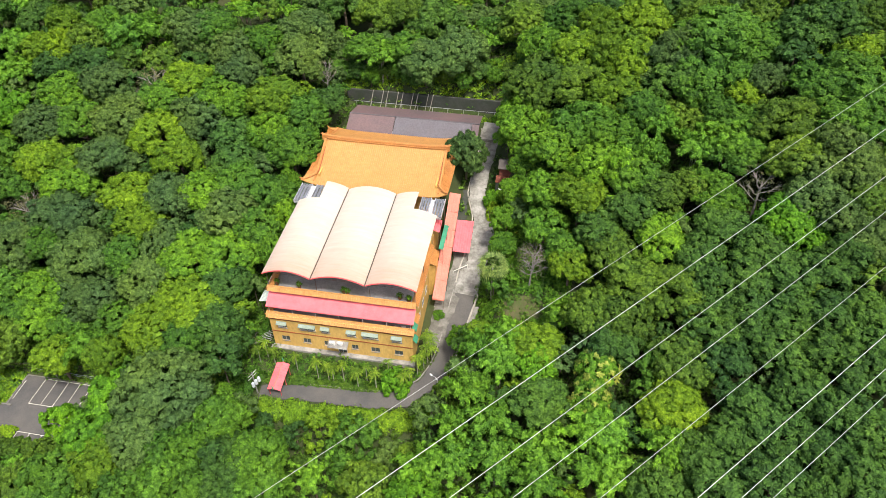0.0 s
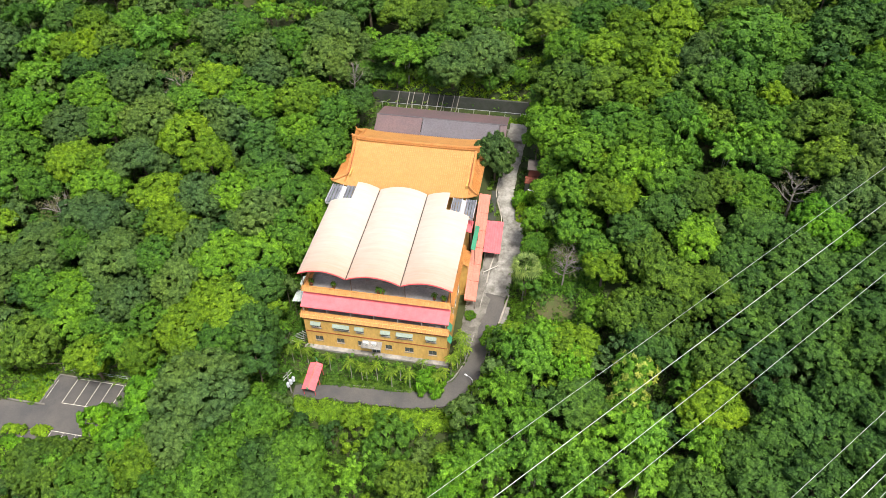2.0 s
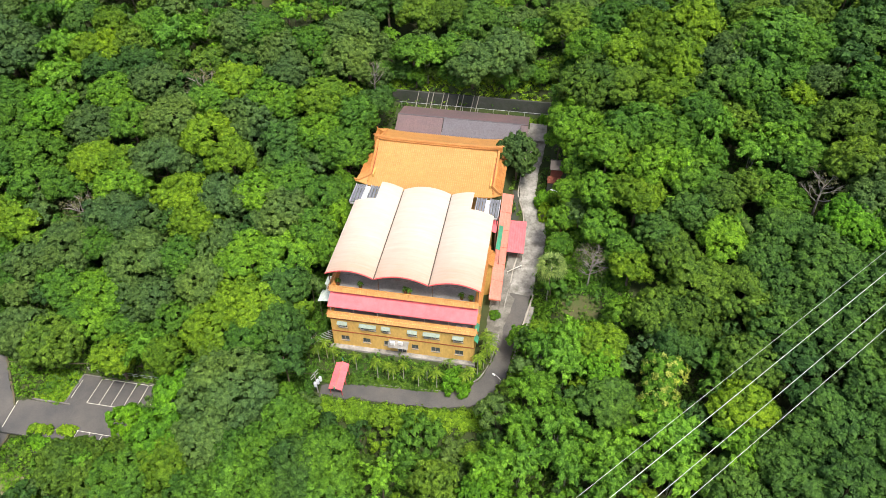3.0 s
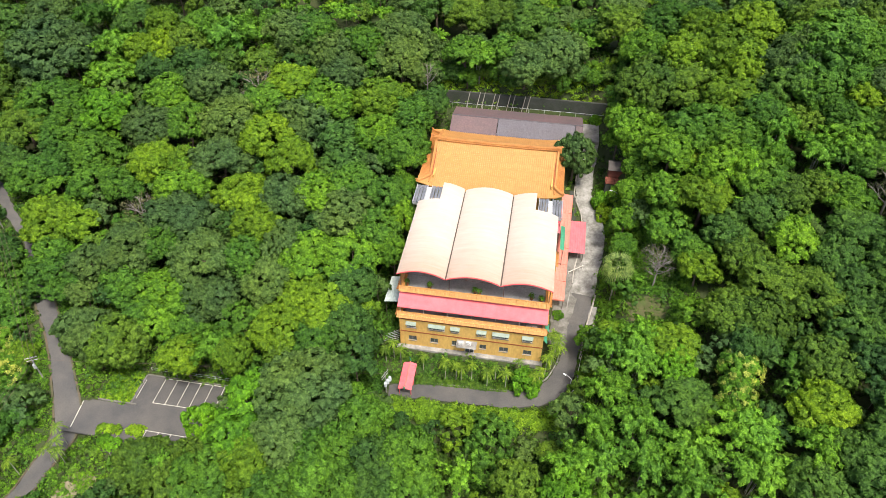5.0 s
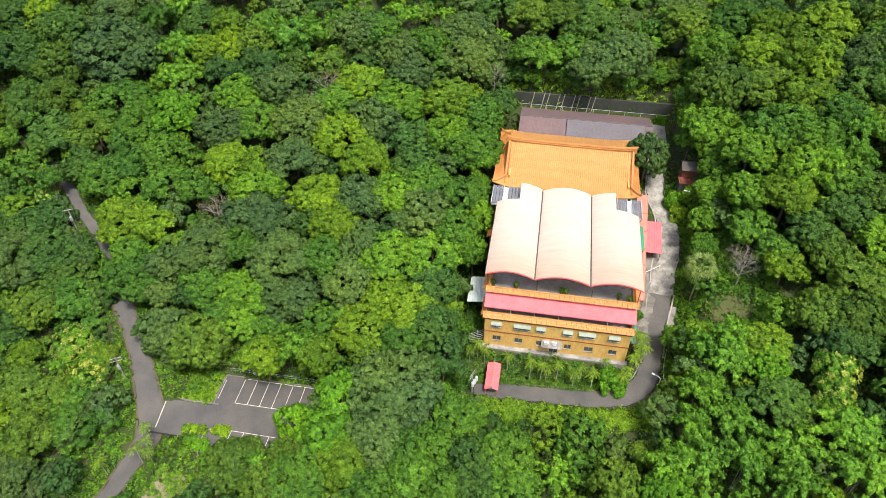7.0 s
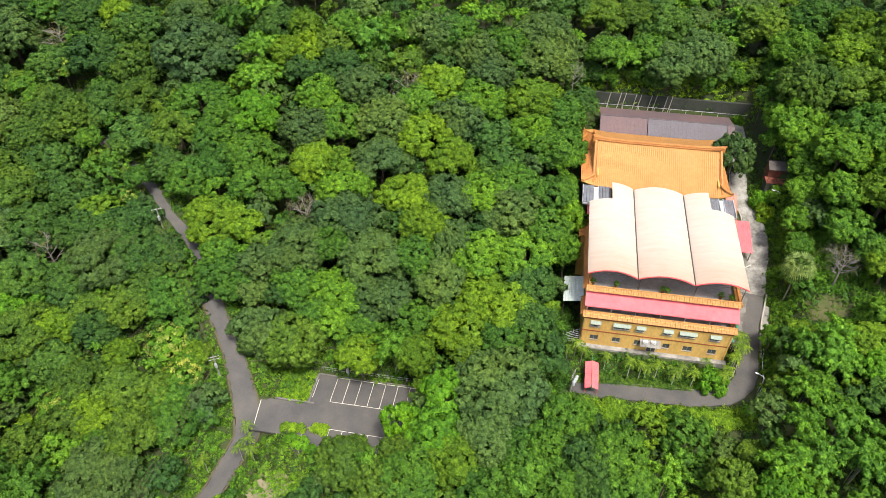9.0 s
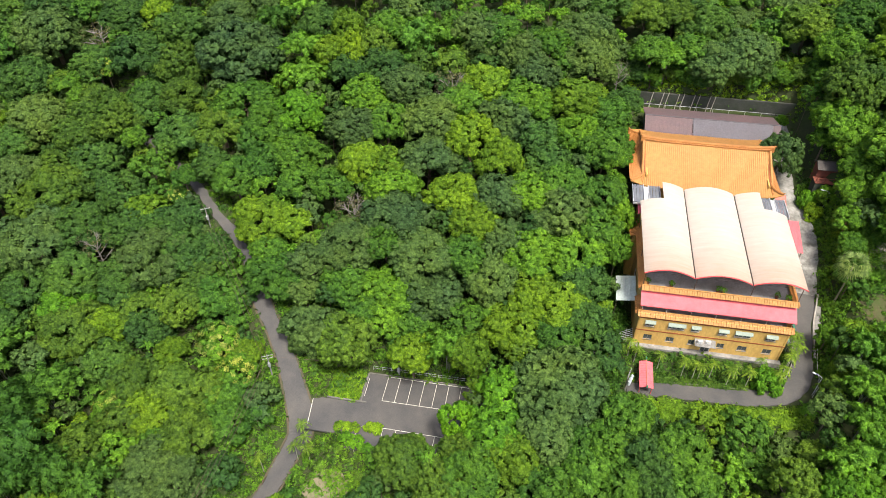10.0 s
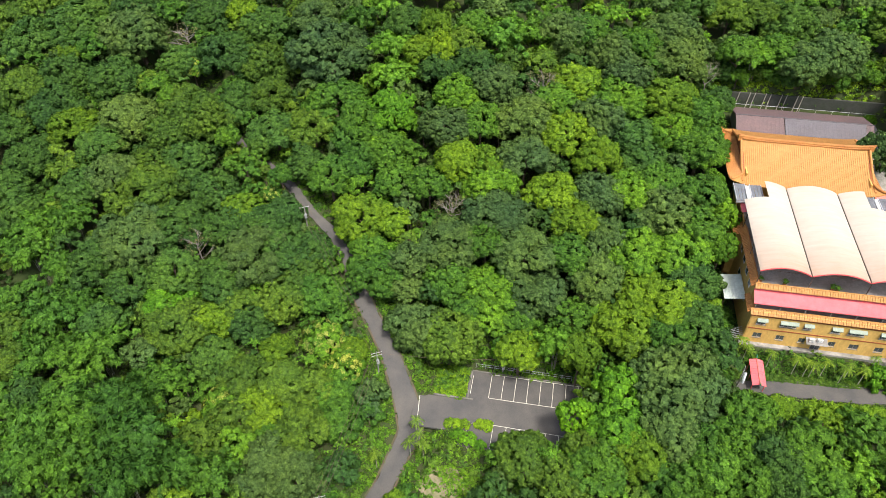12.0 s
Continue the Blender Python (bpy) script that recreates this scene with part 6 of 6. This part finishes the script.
stuff("bank_grass", mounds(x, y, r, 36, 0.42, 0.7), "hedge", "bright green plants on the bank above the retaining wall", "grass")
side = WAYS["estate"][rng.integers(0, len(WAYS["estate"]), 1500)]
x, y = side[:, 0] + rng.normal(size=1500) * 3.2, side[:, 1] + rng.normal(size=1500) * 3.2
k = free_ground(x, y, 0.5)
stuff("road_verge", mounds(x[k], y[k], rng.uniform(0.6, 1.2, k.sum()), 36, 0.38, 0.8), "light", "leafy plants growing along the estate road", "shrubs")
# hedge on the low side of the driveway and the bed below the temple front
x = rng.uniform(-3, 33, 420)
y = -12.9 - rng.uniform(0, 3.2, 420) + 0.06 * np.maximum(x - 24, 0) ** 1.35
stuff("driveway_hedge", mounds(x, y, rng.uniform(0.7, 1.5, 420), 60, 0.34, 1.0), "hedge", "clipped bright green hedge along the driveway", "hedge")
x, y = rng.uniform(-3, 32, 1300), rng.uniform(-8.6, -3.9, 1300)
k = free_ground(x, y, 0.5)
stuff("garden_bed", mounds(x[k], y[k], rng.uniform(0.35, 0.75, k.sum()), 20, 0.26, 0.8), "mixed", "grassy planted bank below the temple front", "garden")
x, y = rng.uniform(-2, 31, 520), rng.uniform(-8.7, -7.4, 520)
k = free_ground(x, y, 0.25)
stuff("garden_shrubs", mounds(x[k], y[k], rng.uniform(0.5, 0.85, k.sum()), 60, 0.25, 1.0), "olive", "low shrubs edging the driveway", "shrubs")


# ---- palms ----
def frond(s, base, w, length, droop, width=0.26):
    """One feathered frond as a bent strip of leaflets."""
    d, n = Vector((math.cos(w), math.sin(w), 0)), Vector((-math.sin(w), math.cos(w), 0))
    pts = [Vector(base) + d * length * f + Vector((0, 0, length * (0.55 * f - droop * f * f))) for f in [k / 7 for k in range(8)]]
    for i in range(7):
        a, b = pts[i], pts[i + 1]
        for side in (-1, 1):
            q = width * length * (0.5 + 1.1 * math.sin(math.pi * (i + 0.8) / 8.2)) * 0.62
            tip = (a + b) / 2 + n * side * q + d * q * 0.45 - Vector((0, 0, q * 0.55))
            m = a.lerp(b, 0.62)
            s.add([a, m, tip], [(0, 1, 2)])
            tip2 = b + n * side * q * 0.9 + d * q * 0.5 - Vector((0, 0, q * 0.6))
            s.add([m, b, tip2], [(0, 1, 2)])


PALM_HEADS = []
for v in range(3):
    s = Shape()
    for k in range(12):
        frond(s, (0, 0, 0), 2.4 * k + v, 1.35 + 0.22 * math.sin(k * 2.1 + v), 0.6 + 0.75 * (k % 4) / 3, 0.21)
    me = bpy.data.meshes.new("fronds")
    me.from_pydata(s.v, [], s.f)
    me.materials.append(LEAF["palm"])
    PALM_HEADS.append(me)
PALM_TRUNK = Shape().tube([(0, 0, -0.05), (0.01, 0, 0.3), (0.015, 0.01, 0.7), (0.01, 0, 1.0)], [0.11, 0.085, 0.075, 0.06], 7).mesh("trunk", PALM_BARK)


def palm(x, y, h, size=1.0, label="slender areca palm with feathery green fronds", group="palms below the temple"):
    z = gz(x, y)
    th = thing("palm_tree", (x, y, z), label, "palm tree", group)
    t = new("trunk", PALM_TRUNK)
    t.parent, t.scale = th, (1, 1, h)
    c = new("fronds", PALM_HEADS[int(abs(x * 7)) % 3])
    c.parent, c.location, c.scale, c.rotation_euler = th, (0.01, 0, h), (size,) * 3, (0, 0, x * 3.1)


for k, (x, y) in enumerate(((-1.5, -5.6), (0.0, -5.0), (1.4, -5.4), (6.0, -5.8), (10.5, -6.9), (12.6, -7.0), (13.6, -7.1), (15.6, -6.9), (18.7, -8.0), (20.1, -6.6),
                            (22.2, -7.9), (24.2, -5.6), (27.5, -7.5), (28.4, -6.4), (29.4, -4.2))):
    palm(x, y, 4.9 + 0.45 * math.sin(k * 1.9), 1.0 + 0.12 * math.sin(k * 3.3))
for x, y, h in ((30.3, 1.4, 4.8), (31.4, 0.0, 4.6), (31.1, 1.0, 5.2), (30.2, 0.2, 4.9), (31.7, -1.3, 4.5), (30.8, -1.2, 4.7), (30.4, -2.8, 4.4)):
    palm(x, y, h, 1.0)
tree(36.8, 1.4, 2.3, 4.4, "light", "leafy tree leaning over the driveway", "open")
tree(37.8, -5.4, 1.5, 3.4, "bright", "bright green leafy shrub tree at the road bend", "fine")
tree(31.8, -13.4, 1.6, 3.6, "bamboo", "young feathery bamboo beside the driveway", "bamboo")
for x, y, r, h in ((-101.5, 19.6, 2.7, 12.2), (-118.6, 30.2, 2.8, 10.6), (-124.0, 33.6, 3.1, 10.2), (-129.6, 36.6, 3.2, 10.1), (-137.0, 40.2, 3.6, 10.6), (-142.5, 43.3, 3.6, 10.8)):
    tree(x, y, r, h, "mixed", "mid-green broadleaf tree overhanging the estate road")
for x, y, h in ((-60.6, -31.5, 5.5), (-59.0, -30.3, 6.0), (-58.0, -31.8, 5.2), (-60.0, -27.9, 6.5), (-66.6, -34.5, 5.0)):
    palm(x, y, h, 1.1, "slender areca palm beside the estate road", "palms by the road")


def fan_palm(x, y, h, r):
    z = gz(x, y)
    th = thing("fan_palm", (x, y, z), "fan palm with broad green leaves by the lane", "palm tree")
    t = new("trunk", PALM_TRUNK)
    t.parent, t.scale = th, (2.0, 2.0, h)
    s = Shape()
    for k in range(22):
        w, tilt = 2.4 * k, 0.9 - 1.3 * k / 22
        d = Vector((math.cos(w) * math.cos(tilt), math.sin(w) * math.cos(tilt), math.sin(tilt)))
        n = Vector((-math.sin(w), math.cos(w), 0))
        hub = d * r * 0.5
        s.tube([(0, 0, 0), hub], [0.04, 0.02], 3)
        for j in range(9):
            a = (j - 4) * 0.26
            e = hub + (d * math.cos(a) + n * math.sin(a)) * r * 0.62 - Vector((0, 0, (0.16 + 0.12 * (k % 3)) * r))
            e1 = hub + (d * math.cos(a - 0.12) + n * math.sin(a - 0.12)) * r * 0.3
            e2 = hub + (d * math.cos(a + 0.12) + n * math.sin(a + 0.12)) * r * 0.3
            s.add([hub, e1, e, e2], [(0, 1, 2, 3)])
    me = bpy.data.meshes.new("fronds")
    me.from_pydata(s.v, [], s.f)
    me.materials.append(LEAF["fan"])
    c = new("fronds", me)
    c.parent, c.location = th, (0, 0, h)


fan_palm(41.2, 13.0, 10.5, 3.2)


BUSHES = [crown_broad(6, 11, 15, 0.13, 0.21, 0.95, 0.02, 0.5, 0.48, core=14) for _ in range(3)]


def bush(x, y, r, leaf, label, rise=0.9, category="bush"):
    t, f = BUSHES[int(abs(x * 5 + y * 3)) % 3]
    ob = new("bush", tris_mesh("bush", t * np.array([r, r, r * rise]), LEAF[leaf], f))
    ob.location = (x, y, gz(x, y) + 0.15 * r * rise)
    ob.rotation_euler = (0, 0, x * 2.7)
    return tagged(ob, label, category)


bush(25.6, -7.2, 3.0, "vivid", "large rounded bright green bush on the bend", 1.35)
for x, y, r in ((-54.2, -24.5, 1.15), (-52.6, -24.4, 1.2), (-51.2, -24.3, 1.15), (-48.3, -24.0, 1.2), (-46.8, -23.9, 1.3)):
    bush(x, y, r, "hedge", "clipped round yellow-green shrub on the car park island", 0.9)
for x, y, r in ((-52.2, -26.9, 1.4), (-49.8, -27.6, 1.7), (-47.6, -28.6, 1.3)):
    bush(x, y, r, "vivid", "fresh green shrub on the grass by the car park", 0.9)
for k in range(8):
    bush(-49.6 + 2.9 * k, -7.9 + 0.7 * math.sin(k * 2.1), 1.5 + 0.35 * math.sin(k * 1.3), ("light", "vivid", "hedge", "mixed")[k % 4], "leafy shrub on the bank behind the car park fence", 1.15)
bush(31.2, 9.6, 1.3, "light", "planted bush at the end of the stair roof", 0.8)
bush(39.4, 34.6, 2.2, "hedge", "bright green shrub beside the lane", 1.5)
bush(38.7, 37.6, 2.4, "vivid", "bright green shrub beside the lane", 1.7)
bush(41.6, 36.6, 2.2, "light", "leafy green shrub below the hut", 1.5)
x, y, r = rng.uniform(2, 44, 340), rng.uniform(63.6, 66.0, 340), rng.uniform(0.6, 1.0, 340)
stuff("wall_foot_grass", mounds(x, y, r * 0.7, 30, 0.34, 0.8), "hedge", "bright grass at the foot of the retaining wall", "grass")
bush(36.8, 64.6, 1.8, "vivid", "bright green bush at the rear yard", 0.9)
for x, y in ((6.0, 1.9), (14.6, 2.0), (15.4, 1.7), (25.2, 2.2), (27.0, 1.8), (1.6, 2.0)):
    z = 11.15
    th = thing("potted_plant", (x, y, z), "green potted plant on the roof terrace", "plant", "potted plants on the terrace")
    part("pot", Shape().tube([(x, y, z), (x, y, z + 0.5)], [0.28, 0.36], 8), RED_BRICK, th)
    u = unit(rng.normal(size=(90, 3)) + np.array([0, 0, 0.5]))
    me = tris_mesh("foliage", leaf_tris(u * 0.75 * rng.uniform(0.5, 1, (90, 1)) + np.array([0, 0, 1.0]), u, np.full(90, 0.3)), LEAF["light"])
    c = new("foliage", me)
    c.parent = th


for x, y, r, h in ((-4.6, -3.2, 2.6, 5.5), (-7.5, -1.0, 2.4, 5.0), (48.5, 12.5, 3.0, 8.5)):
    tree(x, y, r, h, "dry", "leafless grey-branched shrub tree", "bare")

# ---- poles and small outdoor things ----
def utility_pole(x, y, h, turn, label, arms=2, cans=1):
    z = gz(x, y)
    th = thing("utility_pole", (x, y, z), label, "utility pole")
    part("pole", Shape().tube([(x, y, z - 0.5), (x, y, z + h)], [0.17, 0.11], 8), CONCRETE, th)
    d = Vector((math.cos(turn), math.sin(turn), 0))
    for k in range(arms):
        c = Vector((x, y, z + h - 0.35 - 0.8 * k))
        part("crossarm", Shape().tube([c - d * 1.1, c + d * 1.1], 0.05, 5), STEEL, th)
        for q in (-0.95, -0.45, 0.45, 0.95):
            p = c + d * q
            part("insulator", Shape().tube([p, p + Vector((0, 0, 0.13)), p + Vector((0, 0, 0.26))], [0.035, 0.07, 0.03], 6), KERB, th)
    for k in range(cans):
        c = Vector((x + d.y * 0.5, y - d.x * 0.5, z + h - 2.0)) + d * 0.75 * (k - (cans - 1) / 2)
        part("transformer", Shape().tube([c - Vector((0, 0, 1.0)), c, c + Vector((0, 0, 0.12)), c + Vector((0, 0, 0.35))], [0.3, 0.3, 0.2, 0.06], 9), PALE_STEEL if cans > 1 else STEEL, th)
    return Vector((x, y, z + h - 0.3)), d


p_estate, d_estate = utility_pole(-70.2, -17.0, 7.0, 0.5, "concrete utility pole with crossarms beside the estate road")
p_gate, d_gate = utility_pole(-0.2, -11.6, 6.3, 1.2, "concrete utility pole with three pale transformers by the shelter", cans=3)
p_upper, d_upper = utility_pole(-93.6, 12.2, 6.0, 0.5, "concrete utility pole beside the upper estate road", 1)
p_far, d_far = utility_pole(-119.6, 34.2, 6.2, 0.3, "pale concrete utility pole beside the upper estate road", 1)
p_lot, d_lot = utility_pole(-45.3, -10.4, 5.0, 0.2, "short pole behind the car park", 1)
p_low, d_low = utility_pole(-73.5, -46.0, 8.0, 0.4, "concrete utility pole below the estate road")


def cable(a, b, sag, label="thin black overhead service cable"):
    a, b = Vector(a), Vector(b)
    pts = [a.lerp(b, k / 12) - Vector((0, 0, sag * 4 * (k / 12) * (1 - k / 12))) for k in range(13)]
    solo("service_cable", Shape().tube(pts, 0.03, 4), DARK_STEEL, label, "cable", group="service cables", at=tuple(a))


for q in (-0.9, 0.0, 0.9):
    cable(p_estate + d_estate * q, p_low + d_low * q, 0.8)
    cable(p_estate + d_estate * q, p_upper + d_upper * q, 1.0)
cable(p_upper, p_far, 0.8)
cable(p_lot, p_gate, 1.0)
cable(p_lot, p_estate, 0.8)


def street_lamp(x, y, h, turn):
    z = gz(x, y)
    th = thing("street_lamp", (x, y, z), "slim grey street lamp on the driveway bend", "street lamp")
    d = Vector((math.cos(turn), math.sin(turn), 0))
    top = Vector((x, y, z + h))
    part("pole", Shape().tube([(x, y, z - 0.3), top, top + d * 0.5 + Vector((0, 0, 0.25)), top + d * 1.2 + Vector((0, 0, 0.3))], [0.08, 0.055, 0.045, 0.04], 6), STEEL, th)
    e = top + d * 1.2 + Vector((0, 0, 0.25))
    part("lamp_head", Shape().slab(e - Vector((-d.y, d.x, 0)) * 0.14, e + d * 0.6 - Vector((-d.y, d.x, 0)) * 0.1, e + d * 0.6 + Vector((-d.y, d.x, 0)) * 0.1, e + Vector((-d.y, d.x, 0)) * 0.14, 0.1), PLASTIC_WHITE, th)


street_lamp(34.0, -8.4, 5.2, 2.6)
street_lamp(41.4, 35.4, 4.6, 2.8)

# fence along the back of the car park, and one beside the bend
fence = thing("mesh_fence", (-39.0, -9.9, gz(-39.0, -9.9)), "low galvanised post-and-rail fence behind the car park", "fence")
for k in range(13):
    x = -51.0 + 2.0 * k
    part("post", Shape().tube([(x, -9.9, gz(x, -9.9) - 0.2), (x, -9.9, gz(x, -9.9) + 1.3)], 0.045, 5), STEEL, fence)
for h in (0.6, 1.25):
    part("rail", Shape().tube([(-51.0 + 2.0 * k, -9.9, gz(-51.0 + 2.0 * k, -9.9) + h) for k in range(13)], 0.03, 4), STEEL, fence)
guard = thing("guard_rail", (36.3, -6.0, -2.3), "white painted guard rail on the driveway bend", "guard rail")
bend = [(33.9, -9.0), (35.0, -7.4), (35.6, -5.2), (35.7, -3.0), (36.0, -0.6), (36.6, 2.0)]
for x, y in bend:
    part("post", Shape().tube([(x, y, gz(x, y) - 0.2), (x, y, gz(x, y) + 0.85)], 0.05, 5), FRAME_WHITE, guard)
part("rail", Shape().tube([(x, y, gz(x, y) + 0.8) for x, y in bend], 0.05, 5), FRAME_WHITE, guard)
pipes = thing("pipe_rack", (-1.4, -2.6, gz(-1.4, -2.6)), "pale steel pipes leaning beside the temple corner", "pipe rack")
for k in range(6):
    za = gz(-4.2, -3.4 + 0.4 * k)
    part("pipe", Shape().tube([(-4.2 + 0.2 * k, -3.4 + 0.4 * k, za + 0.9), (0.6, -3.2 + 0.45 * k, gz(0.6, -3.2) + 1.9 + 0.1 * k)], 0.05, 5), STEEL, pipes)
for x in (-3.4, -0.6):
    for y in (-3.3, -1.2):
        part("post", Shape().tube([(x, y, gz(x, y) - 0.3), (x, y, gz(x, y) + 2.2)], 0.05, 5), STEEL, pipes)
# retaining edge above the car park and a water tank beside the temple
tank = thing("water_tank", (-6.3, -4.4, gz(-6.3, -4.4)), "white plastic water tank among the bushes", "water tank")
zt = gz(-6.3, -4.4)
part("body", Shape().tube([(-6.3, -4.4, zt - 0.2), (-6.3, -4.4, zt + 1.3), (-6.3, -4.4, zt + 1.6)], [0.75, 0.75, 0.35], 12), PLASTIC_WHITE, tank)
part("lid", Shape().tube([(-6.3, -4.4, zt + 1.6), (-6.3, -4.4, zt + 1.72)], 0.3, 10), STEEL, tank)


def clearing(cx, cy, rx, ry, mat, label):
    """An uneven patch of open ground lying on the hillside."""
    n = 26
    ring = [(cx + rx * math.cos(2 * math.pi * k / n) * (1 + 0.18 * math.sin(3.1 * k)), cy + ry * math.sin(2 * math.pi * k / n) * (1 + 0.2 * math.cos(2.3 * k))) for k in range(n)]
    rows = []
    for f in (0.02, 0.35, 0.7, 1.0):
        pts = [(cx + (x - cx) * f, cy + (y - cy) * f) for x, y in ring + ring[:1]]
        rows.append([(x, y, gz(x, y) + 0.16 - 0.5 * max(0, f - 0.7)) for x, y in pts])
    solo("clearing", Shape().grid(rows), mat, label, "clearing", "structure")


clearing(-53.2, -36.6, 5.2, 3.4, GRASS_SOIL, "bare sandy clearing beside the road")
clearing(CLX, CLY, 3.8, 3.0, GRASS_PATCH, "small grassy clearing below the lane")
w, q = rng.uniform(0, 6.28, 70), rng.uniform(0, 1, 70) ** 0.5
stuff("clearing_grass", mounds(CLX + 4.2 * q * np.cos(w), CLY + 3.3 * q * np.sin(w), rng.uniform(0.3, 0.75, 70), 30, 0.26, 0.6), "olive", "tufts of yellowish grass in the clearing", "grass")
